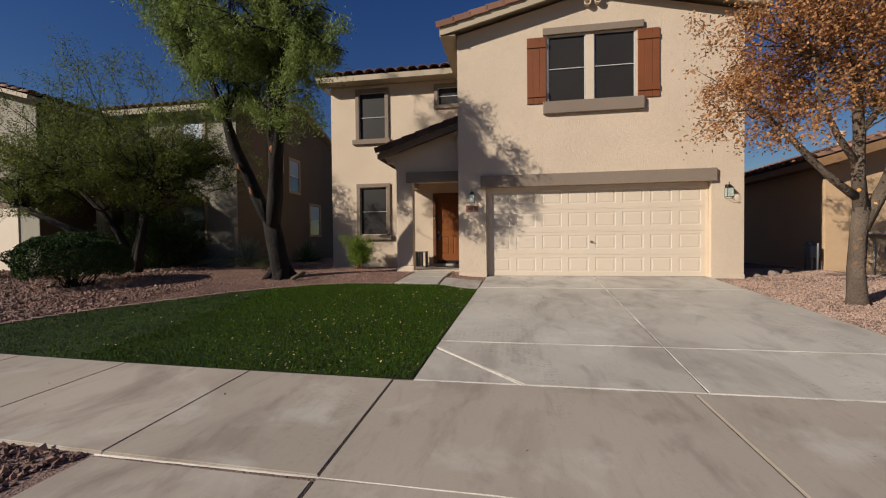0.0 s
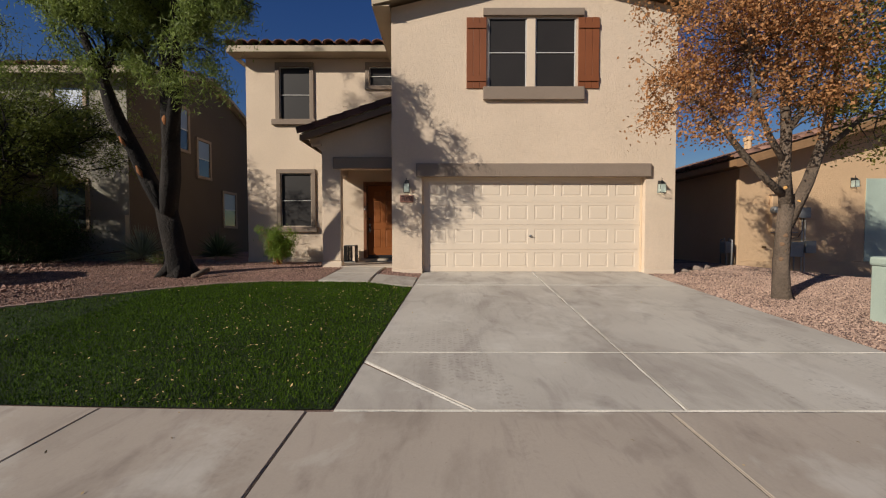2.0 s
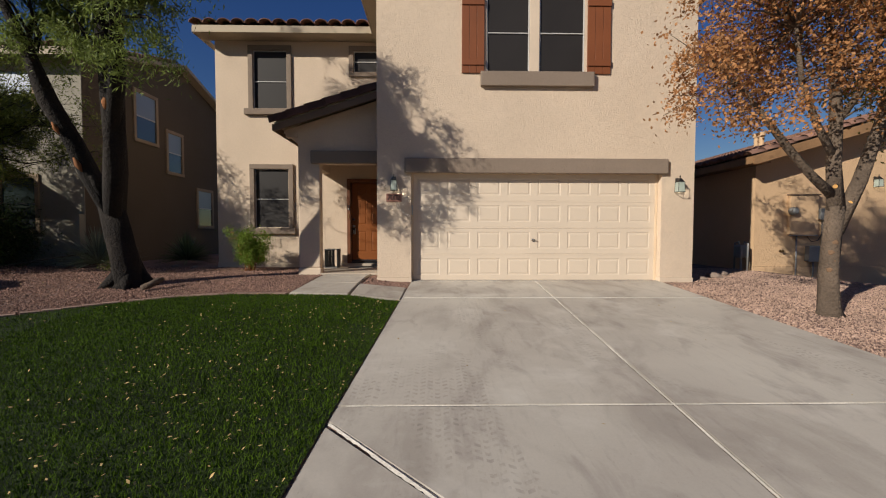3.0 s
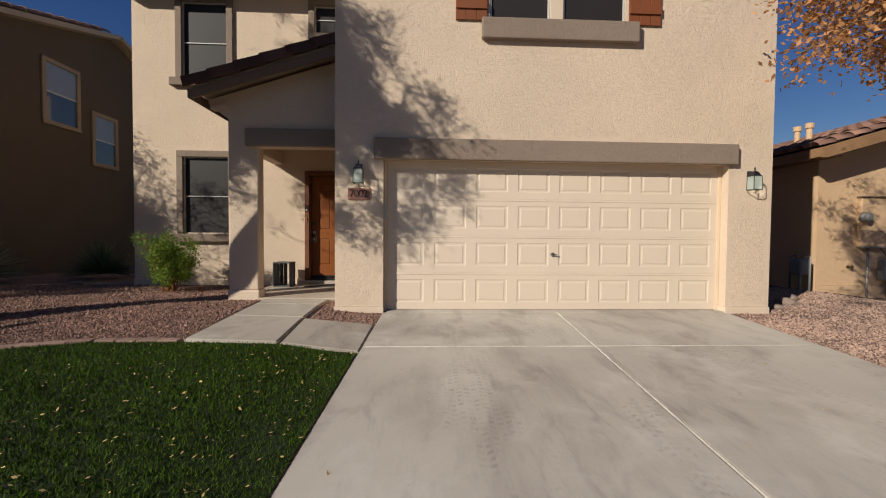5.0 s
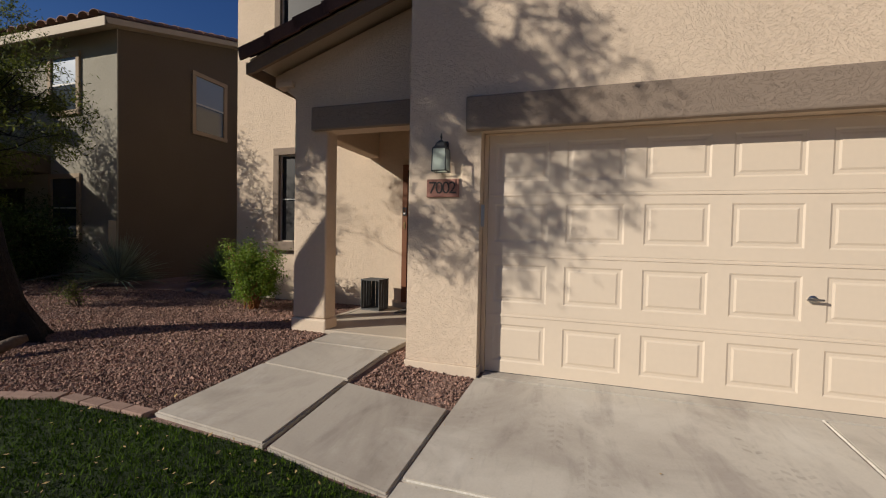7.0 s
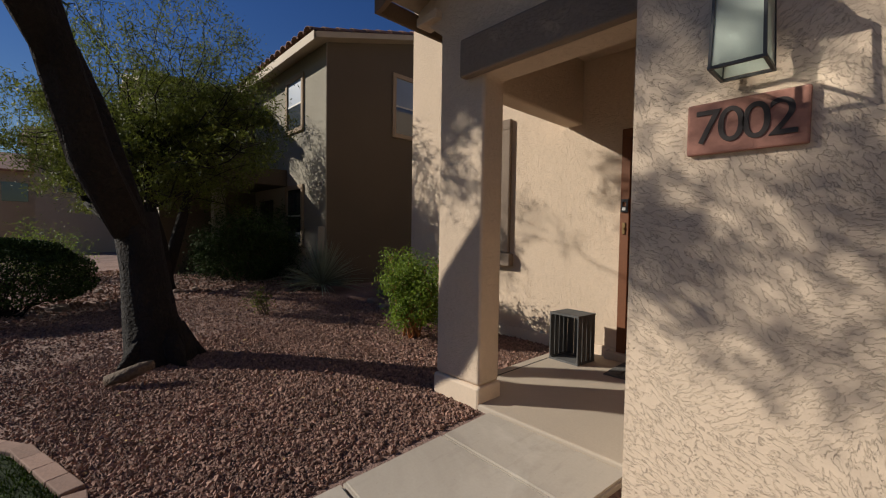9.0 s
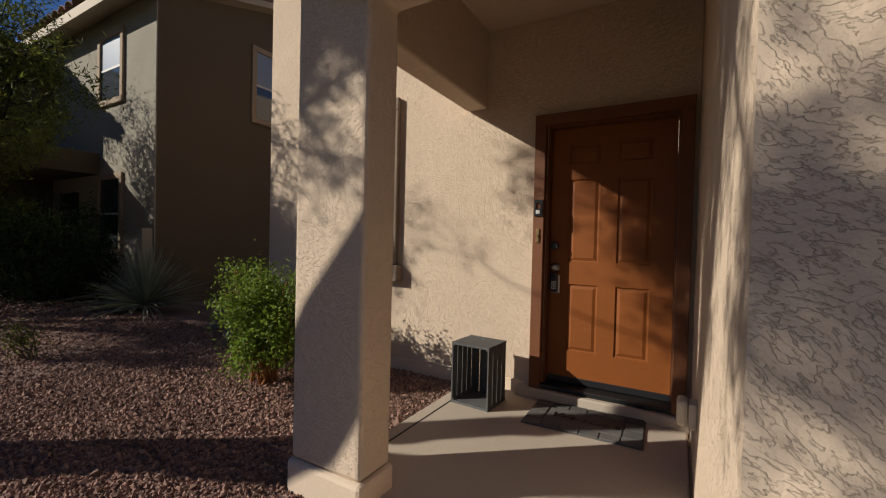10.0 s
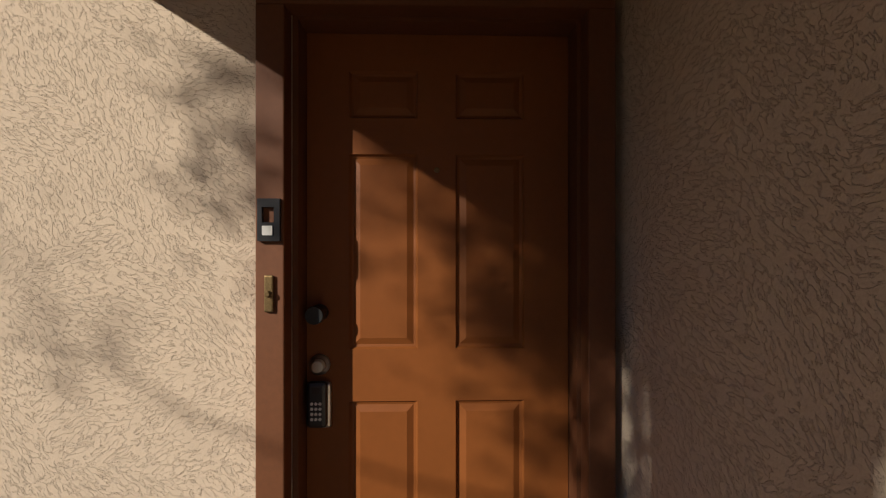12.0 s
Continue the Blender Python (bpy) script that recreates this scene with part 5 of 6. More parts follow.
def shrub(label, at, r, h, material, n, seed, leaf=(0.045, 0.016), stems=14, stem_mat=None, category="shrub", open_base=0.3):
    rng = np.random.default_rng(seed)
    t = thing("shrub", label, category, at=at)
    V, F, tips = [], [], []
    for i in range(stems):
        a = rng.uniform(0, 6.28)
        k = rng.uniform(0.2, 1.0)
        e = (r * k * math.cos(a), r * k * math.sin(a), h * rng.uniform(open_base + 0.1, 0.95))
        branch_out(V, F, (rng.normal(0, r * 0.12), rng.normal(0, r * 0.12), -0.02), 0.012, [e], rng, tips, 5, r * 0.5, r * 0.08, -0.2)
    tips = [p for p in tips if p[2] > h * open_base * 0.6]
    tagged(mesh_object("branchwork", V, F, stem_mat or BARK_G, t, smooth=True), kind="stuff")
    leaf_mesh("foliage", strands(tips, n / len(tips), r * 0.16, 0.02, rng), leaf[0], leaf[1], material, t, rng, droop=-0.3)
    return t


shrub("bright green young shrub against the stucco wall", (-4.85, 11.42, 0.585), 0.40, 1.0, LEAF_B, 17000, 41, (0.04, 0.018), 26, stem_mat=WOUND, open_base=0.4)
shrub("large dark shrub beside the next house", (-11.9, 12.1, 0.585), 1.15, 1.75, LEAF_D, 26000, 43, (0.08, 0.024), 44, open_base=0.15)
shrub("dark shrub beside the neighbouring porch", (-13.2, 11.6, 0.585), 0.85, 1.45, LEAF_D, 15000, 44, (0.08, 0.024), 34, open_base=0.15)
shrub("yellow-green shrub near the street", (-15.5, 8.0, 0.40), 0.9, 1.3, LEAF_B, 5000, 46, (0.07, 0.02), 24)
shrub("sparse green sprout in the gravel", (-7.3, 10.6, 0.585), 0.25, 0.45, LEAF_M, 500, 47, (0.05, 0.012), 7)


def clipped_shrub(label, at, r, h, material, n, seed):
    """A sheared mound: dense small leaves over a lumpy dome on short stems."""
    rng = np.random.default_rng(seed)
    t = thing("shrub", label, "shrub", at=at)
    V, F, tips = [], [], []
    for i in range(26):
        a, k = rng.uniform(0, 6.28), rng.uniform(0.2, 0.8)
        branch_out(V, F, (rng.normal(0, 0.12), rng.normal(0, 0.12), -0.05), 0.016, [(r * k * math.cos(a), r * k * math.sin(a), h * rng.uniform(0.4, 0.8))], rng, tips, 4, 0.25, 0.05, -0.2)
    tagged(mesh_object("branchwork", V, F, BARK_D, t, smooth=True), kind="stuff")
    d = rng.normal(0, 1, (n, 3))
    d /= np.linalg.norm(d, axis=1)[:, None]
    d[:, 2] = np.where(d[:, 2] < -0.55, -d[:, 2], d[:, 2])
    lump = np.array([1 + 0.14 * noise.noise(Vector(q) * 2.2 + Vector((seed, 0, 0))) + 0.07 * noise.noise(Vector(q) * 6.5) for q in d.tolist()])
    k = lump * (1 - 0.22 * rng.random(n) ** 2)
    pts = np.stack([d[:, 0] * r * k, d[:, 1] * r * k, h * 0.5 + d[:, 2] * h * 0.52 * k], 1)
    leaf_mesh("foliage", pts, 0.05, 0.024, material, t, rng, droop=-0.4)
    return t


def agave(at, r, n, seed, label="grey-green spiky desert spoon rosette on the gravel", material=None):
    rng = np.random.default_rng(seed)
    t = thing("desert_spoon", label, "spiky plant", at=at)
    V, F = [], []
    for i in range(n):
        a, el = rng.uniform(0, 6.28), rng.uniform(0.05, 1.45)
        ln = r * rng.uniform(0.75, 1.1)
        pts = []
        for k in range(4):
            s = ln * k / 3
            pts.append(Vector((math.cos(a) * math.cos(el) * s, math.sin(a) * math.cos(el) * s, 0.12 + math.sin(el) * s - 0.22 * (k / 3) ** 2 * math.cos(el) * r)))
        sd = Vector((-math.sin(a), math.cos(a), 0))
        b0 = len(V)
        for k, p in enumerate(pts):
            w = (0.016, 0.014, 0.009, 0.001)[k]
            V.append(tuple(p - sd * w))
            V.append(tuple(p + Vector((0, 0, -w * 0.7))))
            V.append(tuple(p + sd * w))
        for k in range(3):
            for j in (0, 1):
                q = b0 + 3 * k + j
                F.append((q, q + 1, q + 4, q + 3))
    mesh_object("leaves", V, F, material or SPIKE, t)


agave((-9.15, 12.40, 0.585), 1.02, 340, 51)
agave((-7.55, 13.5, 0.585), 0.85, 320, 52, "dark green spiky tussock in the shade of the next house", TUSSOCK)
clipped_shrub("clipped oval olive shrub on the gravel", (-10.2, 7.7, 0.42), 1.08, 1.22, LEAF_D, 30000, 45)

# dead stalk, root, rocks
V, F = [], []
tube(V, F, bend((-9.3, 12.3, 0.95), (-11.4, 11.5, 0.60), 6, 0.03, np.random.default_rng(3)), [0.02, 0.02, 0.018, 0.017, 0.015, 0.012, 0.01], 6)
tagged(mesh_object("dead_stalk", V, F, BARK_G, smooth=True), "dry fallen flower stalk lying on the gravel", "stalk")
V, F = [], []
tube(V, F, [(-5.40, 8.62, 0.56), (-5.33, 8.72, 0.60), (-5.27, 8.84, 0.66), (-5.24, 8.92, 0.68)], [0.045, 0.055, 0.05, 0.035], 9)
tagged(mesh_object("cut_stump", V, F, BARK_G, smooth=True), "short cut grey root stub at the tree's foot", "root stub")


def rock(at, r, seed, group):
    rng = np.random.default_rng(seed)
    bm = bmesh.new()
    bmesh.ops.create_icosphere(bm, subdivisions=2, radius=1)
    for v in bm.verts:
        k = 1 + 0.28 * noise.noise(v.co * 1.3 + Vector((seed, 0, 0)))
        v.co = Vector((v.co.x * r * k * 1.25, v.co.y * r * k, v.co.z * r * k * 0.7))
    ob = part("rock", bm, ROCK, None, smooth=False)
    ob.matrix_world = pose(*at, 0, 0, rng.uniform(0, 360))
    return tagged(ob, "pale weathered landscaping rock half sunk in gravel", "rock", group)


rr = random.Random(8)
for i in range(12):
    x = -9.6 - rr.uniform(0, 5)
    y = 9.2 + rr.uniform(-1.6, 1.3)
    rock((x, y, gz(x, y) + 0.01), rr.uniform(0.05, 0.11), i, "rocks in the far bed")
for i, (x, y, r) in enumerate(((5.55, 10.6, 0.13), (5.0, 10.15, 0.07), (6.1, 11.1, 0.1), (-7.2, 12.4, 0.09), (-6.6, 12.2, 0.07), (-3.35, 12.25, 0.06))):
    rock((x, y, gz(x, y) + 0.01), r, 60 + i, "rocks by the walls")

# brick edging round the lawn
edging = thing("lawn_edging", "curved row of reddish paving bricks edging the turf", "edging", kind="structure")
bm = bmesh.new()
box(bm, -0.098, 0.098, -0.05, 0.05, -0.06, 0.018, bevel=0.006)
brick_me = bpy.data.meshes.new("brick")
bm.to_mesh(brick_me)
bm.free()
brick_me.materials.append(BRICK)
for (x0, y0), (x1, y1) in zip(LAWN_EDGE, LAWN_EDGE[1:]):
    L = math.hypot(x1 - x0, y1 - y0)
    nx, ny = (y1 - y0) / L, -(x1 - x0) / L
    d = 0.1
    while d < L:
        x, y = x0 + (x1 - x0) * d / L, y0 + (y1 - y0) * d / L
        ob = new("brick", brick_me)
        ob.parent = edging
        ob.matrix_basis = pose(x + nx * 0.055, y + ny * 0.055, gz(x, y), random.uniform(-1.5, 1.5), random.uniform(-1.5, 1.5), math.degrees(math.atan2(y1 - y0, x1 - x0)) + random.uniform(-2, 2))
        d += 0.205


# ---------------------------------------------------------------- gravel
def gravel(name, n, rects, ok, size, seed, label, material=STONE):
    rng = np.random.default_rng(seed)
    area = np.array([(b - a) * (d - c) * w for a, b, c, d, w in rects])
    pick = rng.choice(len(rects), n * 2, p=area / area.sum())
    R = np.array([r[:4] for r in rects])[pick]
    x = rng.uniform(R[:, 0], R[:, 1])
    y = rng.uniform(R[:, 2], R[:, 3])
    keep = np.array([ok(a, b) for a, b in zip(x, y)])
    x, y = x[keep][:n], y[keep][:n]
    n = len(x)
    z = np.array([gz(a, b) for a, b in zip(x, y)]) - 0.022
    s = size * np.exp(rng.normal(0, 0.28, n))
    base = np.array([[1, 0, 0], [0, 1, 0], [-1, 0, 0], [0, -1, 0], [0, 0, 1], [0, 0, -1]], float)
    v = base[None] * rng.uniform(0.6, 1.3, (n, 6, 1)) + rng.normal(0, 0.16, (n, 6, 3))
    v *= (s[:, None] * rng.uniform(0.65, 1.2, (n, 3)))[:, None, :]
    a = rng.uniform(0, 6.28, n)
    tl = rng.normal(0, 0.6, n)
    ca, sa, ct, st_ = np.cos(a)[:, None], np.sin(a)[:, None], np.cos(tl)[:, None], np.sin(tl)[:, None]
    X, Y, Z = v[..., 0], v[..., 1], v[..., 2] * 0.8
    Y, Z = Y * ct - Z * st_, Y * st_ + Z * ct
    X, Y = X * ca - Y * sa, X * sa + Y * ca
    v = np.stack([X + x[:, None], Y + y[:, None], Z + (z + s * rng.uniform(0.2, 0.75, n))[:, None]], -1)
    tri = np.array([[0, 1, 4], [1, 2, 4], [2, 3, 4], [3, 0, 4], [1, 0, 5], [2, 1, 5], [3, 2, 5], [0, 3, 5]])
    fs = (np.arange(n)[:, None, None] * 6 + tri[None]).reshape(-1, 3)
    ob = mesh_object(name, v.reshape(-1, 3).tolist(), fs.tolist(), material)
    return tagged(ob, label, "gravel", kind="stuff")


def in_yard(x, y):
    if inside(x, y, OUT) or y < walk_far(x) + 0.05:
        return False
    if y > 8.2 and -2.93 < x < -1.86 and y < 10.52:
        return False
    if y < 9.24 and x > -2.93:
        return False
    if x > -1.70 and y > 9.84:
        return False
    if x > -3.36 and y > 10.50:
        return False
    if x > -3.45 and 10.49 < y < 10.72:
        return False
    return x < drive_l(y) - 0.01 and y < 12.36


gravel("gravel", 125000, [(-6.5, -1.0, 8.2, 12.36, 1.0), (-9.5, -6.5, 6, 13.5, 0.22), (-6.5, -4.5, 6.2, 8.3, 0.35)], in_yard, 0.0112, 71, "crushed reddish landscaping gravel in the yard")
gravel("gravel", 14000, [(-17, -9.5, 4.5, 12.5, 1.0), (-9.5, -7.2, 4.0, 8.0, 1.6)], lambda x, y: not inside(x, y, OUT) and y > walk_far(x) + 0.05 and y < 12.6, 0.026, 72, "reddish gravel in the neighbour's yard")
gravel("gravel", 85000, [(3.0, 9.0, 3.7, 9.5, 1.0), (4.0, 7.7, 9.5, 13.0, 0.6), (9, 13, 4, 12.2, 0.35)], lambda x, y: x > drive_r(y) + 0.03 and y > 3.62 and not (x < 4.62 and y > 9.84) and not (x > 7.75 and y > 12.3), 0.0108, 73, "pinkish gravel bed beside the drive", STONE_R)
gravel("gravel", 9000, [(-6.5, -2.4, -0.7, 2.2, 1.0)], lambda x, y: y < walk_far(x) - 1.53 and x < -3.05 - (y - 2.0) * -0.30 - 0.05 + 0.0, 0.019, 74, "reddish gravel strip between kerb and sidewalk")


# ---------------------------------------------------------------- utilities beside the drive
util = thing("utility_box", "pale green steel utility box on the gravel", "utility box", at=(5.38, 5.66, gz(5.38, 5.66) - 0.03), turn=-8)
part("body", boxes((-0.42, 0.42, -0.33, 0.33, 0.0, 0.74), bevel=0.012), UTIL, util)
part("lid", boxes((-0.44, 0.44, -0.35, 0.35, 0.742, 0.86), bevel=0.03), UTIL, util)
part("hinge", boxes((-0.425, -0.40, -0.345, -0.332, 0.30, 0.42), bevel=0.002), METER, util)
part("label", boxes((-0.2, 0.1, -0.337, -0.331, 0.42, 0.56)), WHITEP, util, "weathered pale warning sticker")


# ---------------------------------------------------------------- neighbouring houses
def house_window(house, face, a0, a1, z0, z1, plane, trim_mat, pane_mat, tw=0.11):
    """A trimmed sash window on a wall; face 'x' looks to +x, face 'y' to -y."""
    def bx(p0, p1, d0, d1, c0, c1):
        return (plane + d0, plane + d1, p0, p1, c0, c1) if face == "x" else (p0, p1, plane - d1, plane - d0, c0, c1)
    w = part("window", boxes(bx(a0 - tw, a1 + tw, 0.002, 0.05, z1, z1 + tw), bx(a0 - tw, a1 + tw, 0.002, 0.06, z0 - tw, z0), bx(a0 - tw, a0, 0.002, 0.05, z0, z1), bx(a1, a1 + tw, 0.002, 0.05, z0, z1), bevel=0.008), trim_mat, house)
    zm = (z0 + z1) / 2
    part("pane", boxes(bx(a0, a1, 0.003, 0.012, z0, zm - 0.02)), PANE, w)
    part("pane", boxes(bx(a0, a1, 0.003, 0.012, zm + 0.02, z1)), pane_mat, w)
    part("sash", boxes(bx(a0, a1, 0.003, 0.022, zm - 0.02, zm + 0.02)), ALU, w)


NT = mat("tan_window_trim", (0.36, 0.27, 0.18), 0.85, var=0.1)
# west neighbour
nl = thing("house", "two-storey tan stucco house with tiled roof, shaded side", "house")
NX, NY, NTOP = -9.8, 12.84, 6.12
# walls and side gable wear the copy with shade in its colour
part("wall", boxes((-14.4, NX, NY, 21.0, 0.5, NTOP)), STUCCO_SHADE, nl, "tan stucco walls, coloured darker for shade")
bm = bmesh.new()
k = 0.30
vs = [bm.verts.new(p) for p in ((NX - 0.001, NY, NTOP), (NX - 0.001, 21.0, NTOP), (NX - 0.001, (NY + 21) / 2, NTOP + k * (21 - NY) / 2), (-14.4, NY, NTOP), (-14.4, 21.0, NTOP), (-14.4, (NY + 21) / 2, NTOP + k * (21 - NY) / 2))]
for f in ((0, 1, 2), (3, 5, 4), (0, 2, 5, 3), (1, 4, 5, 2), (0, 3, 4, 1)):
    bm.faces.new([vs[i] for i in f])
part("gable", bm, STUCCO_SHADE, nl)
bm = bmesh.new()
ly = (21 - NY) / 2 + 0.45
roof_board(bm, (-14.8, NY - 0.45, NTOP - 0.02), (1, 0, 0), (0, 1, k), 14.8 + NX + 0.32, ly * math.hypot(1, k), 0.12)
roof_board(bm, (NX + 0.32, 21.45, NTOP - 0.02), (-1, 0, 0), (0, -1, k), 14.8 + NX + 0.32, ly * math.hypot(1, k), 0.12)
nroof = part("roof", bm, FASCIA, nl, "beige eaves under clay tiles")
tile_field(nroof, BARREL_N, (-14.85, NY - 0.5, NTOP - 0.01), (1, 0, 0), (0, 1, k), 16, 12, joined=True)
part("fascia", boxes((-14.8, NX + 0.32, NY - 0.48, NY - 0.452, NTOP - 0.2, NTOP - 0.01)), FASCIA, nroof)
house_window(nl, "x", 14.75, 15.65, 4.40, 5.82, NX, NT, BLIND)
house_window(nl, "x", 16.25, 17.0, 3.60, 4.92, NX, NT, BLIND)
house_window(nl, "x", 18.0, 18.95, 1.75, 3.10, NX, NT, BLIND)
# thin skin added to carry the sunlit copy of the stucco
part("sunlit_skin", boxes((-14.4, NX, NY - 0.022, NY - 0.001, 0.5, NTOP)), STUCCO_SUN, nl, "pale grey stucco front, coloured lighter for sun")
house_window(nl, "y", -11.9, -11.05, 4.45, 5.65, NY - 0.022, NT, BLIND)
house_window(nl, "y", -11.9, -11.05, 1.55, 2.9, NY - 0.022, NT, PANE)
part("pillar", boxes((-9.95, -9.78, 12.62, 12.79, 0.5, 1.95), bevel=0.012), STUCCO_SUN, nl)
# block likewise: walls coloured for shade, front skin coloured for sun
part("wall", boxes((-21.5, -14.8, 10.4, 16.0, 0.3, 5.9)), STUCCO_SHADE, nl, "brown stucco garage block, coloured darker for shade")
part("sunlit_skin", boxes((-21.5, -14.8, 10.378, 10.399, 0.3, 5.9)), STUCCO_SUN, nl, "pale grey stucco front, coloured lighter for sun")
part("door", boxes((-20.6, -15.55, 10.34, 10.376, 0.42, 2.55)), PAINT, nl, "cream garage door")
part("lintel", boxes((-20.8, -15.3, 10.32, 10.376, 2.56, 2.80), bevel=0.01), TRIM, nl)
bm = bmesh.new()
roof_board(bm, (-14.5, 9.95, 5.85), (0, 1, 0), (-1, 0, 0.28), 6.2, 3.8, 0.12)
roof_board(bm, (-21.8, 16.15, 5.85), (0, -1, 0), (1, 0, 0.28), 6.2, 3.8, 0.12)
r2 = part("roof", bm, FASCIA, nl, "beige eaves under clay tiles")
tile_field(r2, BARREL_N, (-14.45, 9.92, 5.86), (0, 1, 0), (-1, 0, 0.28), 18, 10, joined=True)
tile_field(r2, BARREL_N, (-21.85, 16.15, 5.86), (0, -1, 0), (1, 0, 0.28), 18, 10, joined=True)
bm = bmesh.new()
prism(bm, [(-21.5, 5.9), (-14.8, 5.9), (-18.15, 6.8)], 10.378, 10.55)
part("gable", bm, STUCCO_SUN, nl)
part("pillar", boxes((-14.02, -13.72, 11.48, 11.78, 0.4, 3.019), (-14.07, -13.67, 11.43, 11.83, 2.0, 2.08), bevel=0.012), STUCCO_SUN, nl, "slim porch pillar")
part("porch_roof", boxes((-14.79, -11.98, 11.2, NY - 0.024, 3.02, 3.45), bevel=0.01), STUCCO_SHADE, nl)
part("door", boxes((-13.9, -12.95, NY - 0.05, NY - 0.023, 0.6, 2.7)), DARKIN, nl, "dark recessed entry door")

# east neighbour, one storey
nr = thing("house", "single-storey peach stucco house with clay tile roof", "house")
RX, RY, RT = 7.79, 12.38, 3.32
part("wall", boxes((RX, 18.0, RY, 24.0, 0.62, RT)), STUCCO_R, nr, "peach stucco walls")
part("wall_base", boxes((RX - 0.015, 18.0, RY - 0.02, 24.0, -0.3, 0.617)), STUCCO_R, nr)
bm = bmesh.new()
roof_board(bm, (RX - 0.45, 24.4, 3.38), (0, -1, 0), (1, 0, 0.30), 24.4 - 11.85, 5.9, 0.14)
roof_board(bm, (18.4, 11.85, 3.38), (0, 1, 0), (-1, 0, 0.30), 24.4 - 11.85, 5.2, 0.14)
roof_e = part("roof", bm, FASCIA, nr, "clay tile roof with wooden eaves")
tile_field(roof_e, BARREL_N, (RX - 0.5, 24.4, 3.40), (0, -1, 0), (1, 0, 0.30), 38, 16, joined=True)
bm = bmesh.new()
prism(bm, [(RX, RT), (18.0, RT), (12.9, RT + 1.45)], RY + 0.01, RY + 0.15)
part("gable", bm, STUCCO_R, nr)
EAVE = mat("stained_eave_wood", (0.30, 0.17, 0.08), 0.75, var=0.15, fine=20, bump=0.2, bump_scale=40)
bm = bmesh.new()
prism(bm, [(RX - 0.47, 3.20), (RX - 0.38, 3.20), (12.9, 3.20 + 0.30 * 5.3), (12.9, 3.40 + 0.30 * 5.4), (RX - 0.47, 3.40)], 11.83, 11.87)
part("rake_board", bm, EAVE, nr, "stained wooden rake board")
part("fascia", boxes((RX - 0.48, RX - 0.45, 11.85, 24.0, 3.22, 3.40)), EAVE, nr)
part("soffit", boxes((RX - 0.448, RX - 0.003, 11.9, 24.0, 3.24, 3.27)), EAVE, nr)
part("garage_door", boxes((11.35, 16.0, RY - 0.02, RY - 0.002, 0.6, 2.95), bevel=0.004), UTIL, nr, "pale garage door")
for i, (x, y) in enumerate(((9.6, 14.5), (10.3, 15.6))):
    b_ = bmesh.new()
    lathe(b_, [(0.07, 0), (0.07, 0.42), (0.10, 0.42), (0.10, 0.55)], at=(x, y, 3.4 + 0.30 * (x - RX + 0.45)), n=12)
    part("vent_pipe", b_, STUCCO_R, nr)
meter = thing("electric_meter", "peach-painted meter cabinet with grey boxes and conduit on the wall", "meter")
part("cabinet", boxes((8.66, 9.40, RY - 0.10, RY - 0.003, 1.45, 2.47), bevel=0.008), STUCCO_R, meter, "cabinet painted like the wall")
part("hood", boxes((8.63, 9.43, RY - 0.13, RY - 0.003, 2.475, 2.505), bevel=0.005), EAVE_D, meter)
part("tray", boxes((8.70, 9.38, RY - 0.12, RY - 0.003, 1.42, 1.447), bevel=0.005), METER, meter)
b_ = bmesh.new()
lathe(b_, [(0.10, 0), (0.10, 0.06), (0.085, 0.09), (0.085, 0.13), (0.05, 0.15)], at=(8.69, RY - 0.10, 2.06), n=18, axis="y")
part("dial", b_, METER, meter, "round glass-fronted dial")
for x0, x1, z0, z1, d in ((9.42, 9.70, 1.85, 2.12, 0.13), (9.13, 9.50, 0.76, 1.16, 0.15), (9.61, 9.88, 0.86, 1.19, 0.12)):
    part("junction_box", boxes((x0, x1, RY - d, RY - 0.021, z0, z1), bevel=0.012), METER, meter, "weathered grey steel box")
    part("lid", boxes((x0 - 0.008, x1 + 0.008, RY - d - 0.02, RY - d - 0.001, z0 - 0.01, z1 + 0.008), bevel=0.006), METER, meter)
for x, z1 in ((9.55, 1.85), (9.635, 1.85), (8.88, 1.42), (9.34, 0.76)):
    V, F = [], []
    tube(V, F, [(x, RY - 0.05, gz(x, RY) - 0.1), (x, RY - 0.05, 0.6), (x, RY - 0.05, z1)], [0.02, 0.02, 0.02], 8)
    mesh_object("conduit", V, F, METER if z1 < 1.5 else IVORY, meter, smooth=True)
V, F = [], []
tube(V, F, [(9.57, RY - 0.06, 1.85), (9.55, RY - 0.07, 1.5), (9.42, RY - 0.08, 1.30), (9.25, RY - 0.08, 1.27), (9.12, RY - 0.07, 1.43)], [0.010] * 5, 6)
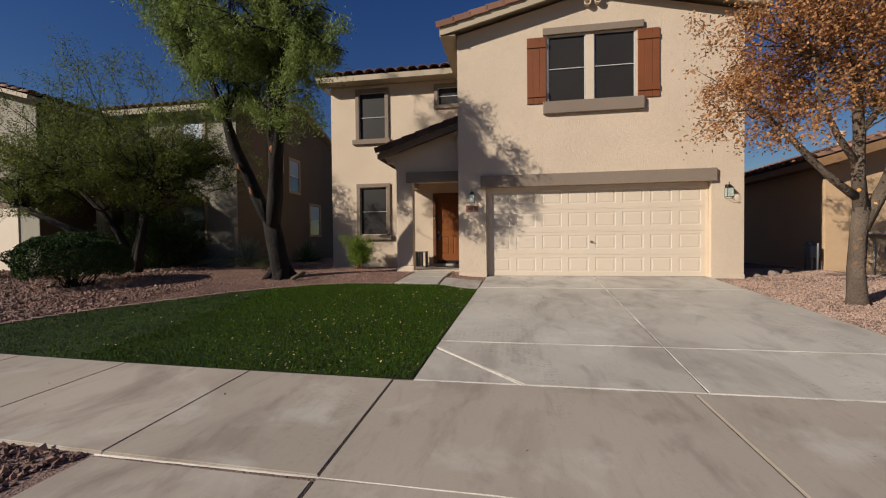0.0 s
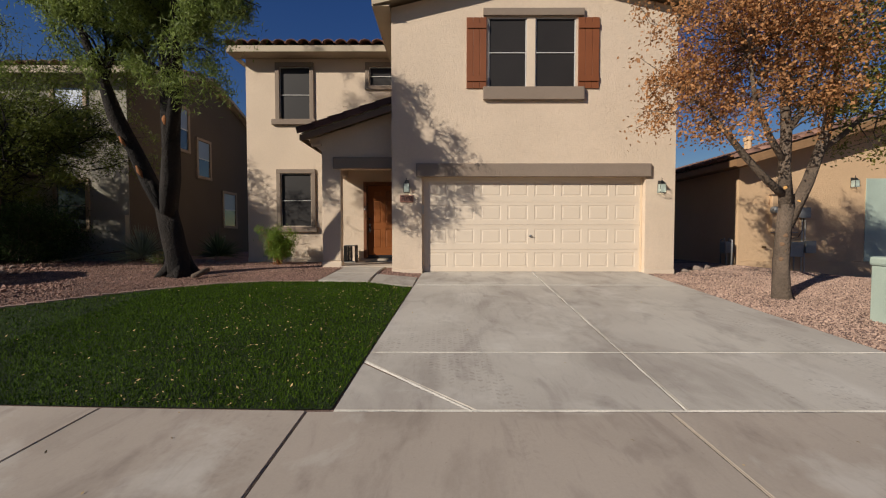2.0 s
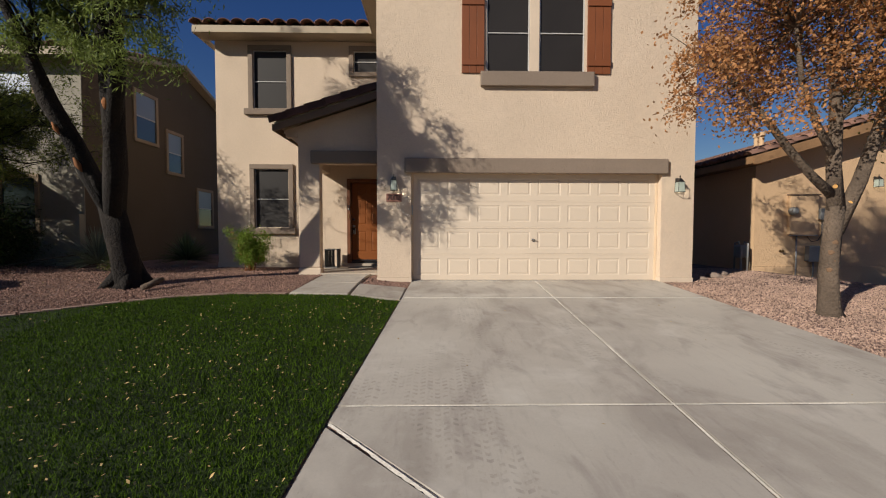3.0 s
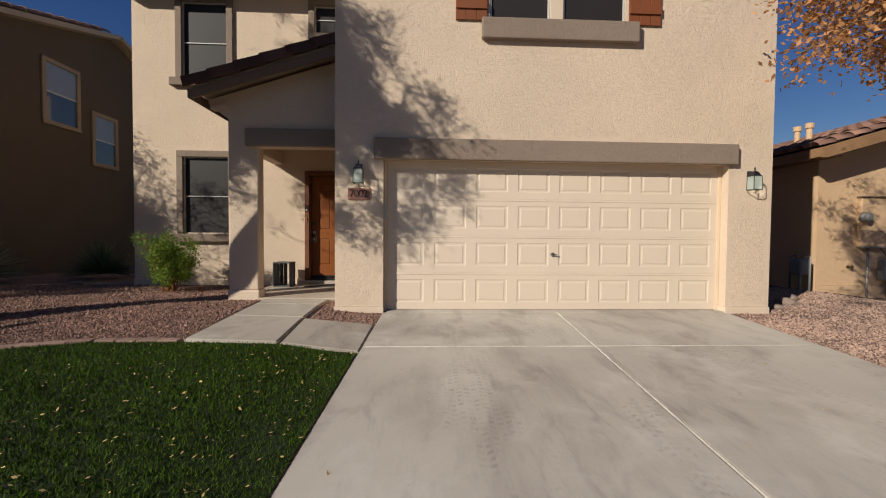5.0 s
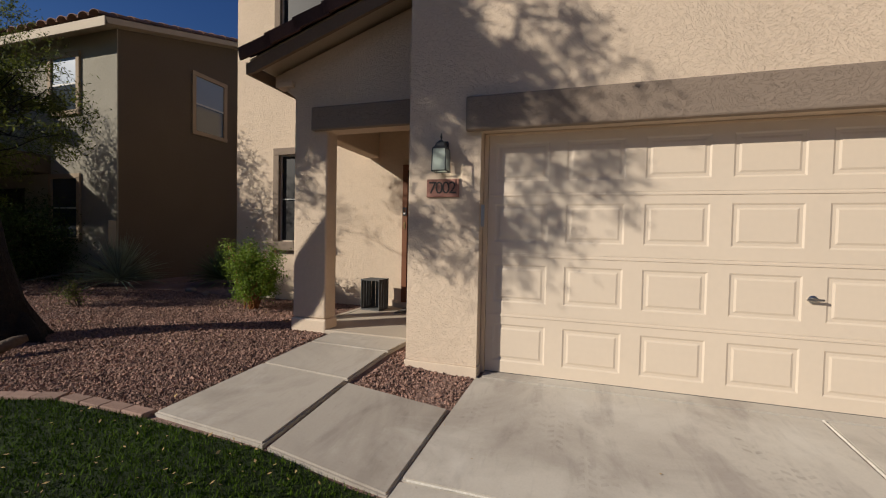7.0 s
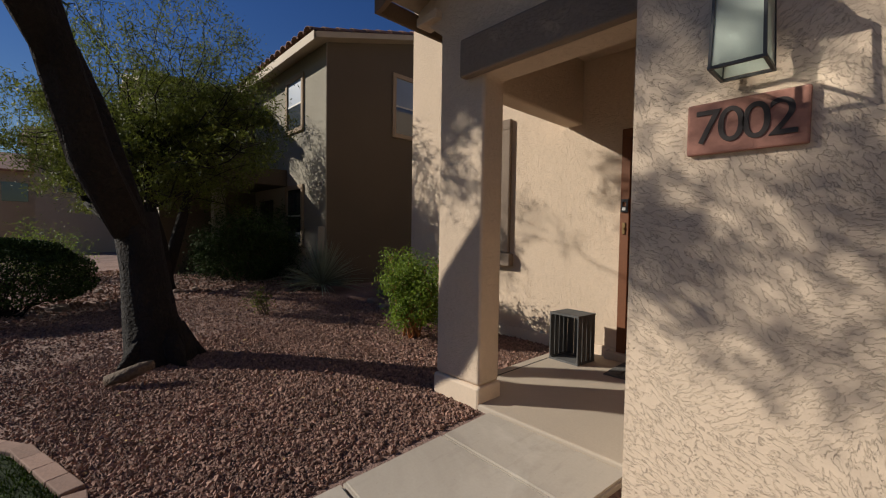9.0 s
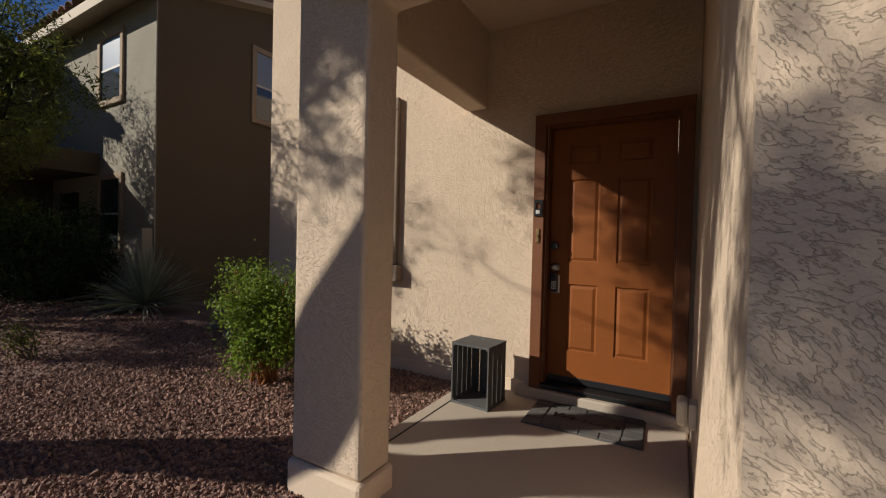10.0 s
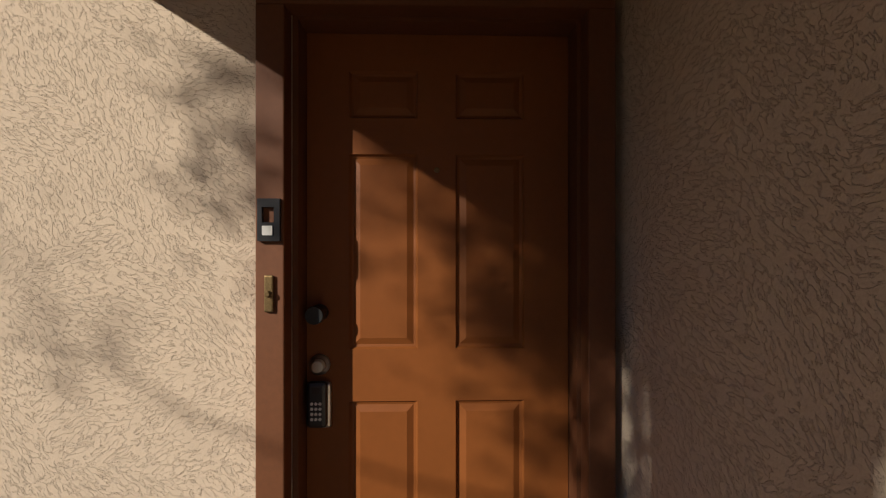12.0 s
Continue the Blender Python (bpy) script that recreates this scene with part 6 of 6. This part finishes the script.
mesh_object("cable", V, F, BLACKP, meter, smooth=True)
tap = thing("hose_bib", "small brass hose tap on the peach wall", "tap")
b_ = bmesh.new()
lathe(b_, [(0.035, 0), (0.035, 0.01), (0.015, 0.015), (0.015, 0.08), (0.035, 0.085), (0.03, 0.10)], at=(8.50, RY, 1.02), n=12, axis="y")
part("spout", b_, BRASS, tap)
lantern(10.95, RY, 2.85)
gas = thing("gas_meter", "grey gas meter with pipes against the dark side wall", "gas meter", at=(7.52, 12.45, 0.56))
part("body", boxes((-0.12, 0.12, -0.14, 0.14, 0.28, 0.62), bevel=0.05), METER, gas)
V, F = [], []
tube(V, F, [(-0.0, -0.22, -0.05), (0, -0.22, 0.66), (0, -0.10, 0.70), (0, -0.08, 0.6)], [0.022] * 4, 8)
tube(V, F, [(0.0, 0.24, -0.05), (0, 0.24, 0.66), (0, 0.10, 0.70), (0, 0.08, 0.6)], [0.022] * 4, 8)
mesh_object("pipe", V, F, METER, gas, smooth=True)
part("support", boxes((-0.02, 0.02, -0.02, 0.02, -0.08, 0.285), bevel=0.004), METER, gas)

# houses across the street, behind the camera, and farther along it to the west
def plain_house(label, group, at, turn):
    h = thing("house", label, "house", group, at=at, turn=turn)
    part("wall", boxes((-5.5, 5.5, -5, 5, 0, 5.6)), STUCCO_B, h)
    bm = bmesh.new()
    for sd in (1, -1):
        roof_board(bm, (-6 * sd, -5.5 * sd, 5.55), (sd, 0, 0), (0, sd, 0.32), 12, 5.8, 0.15)
    part("roof", bm, TILE_N, h)
    for a in (-3.5, 0.5, 3.2):
        part("window", boxes((a, a + 1.3, 5.0, 5.05, 3.4, 4.7)), PANE, h)
    part("door", boxes((-4.6, 0.3, 5.0, 5.05, 0.1, 2.3)), PAINT, h)


for x in (-22, -8, 6, 20):
    plain_house("two-storey stucco house across the street", "houses across the street", (x, -27, -0.2), 0)
for x, y in ((-34, 13), (-47, 10), (-60, 4)):
    plain_house("tan two-storey stucco house farther along the street", "houses along the street", (x, y, 0.2), -90)
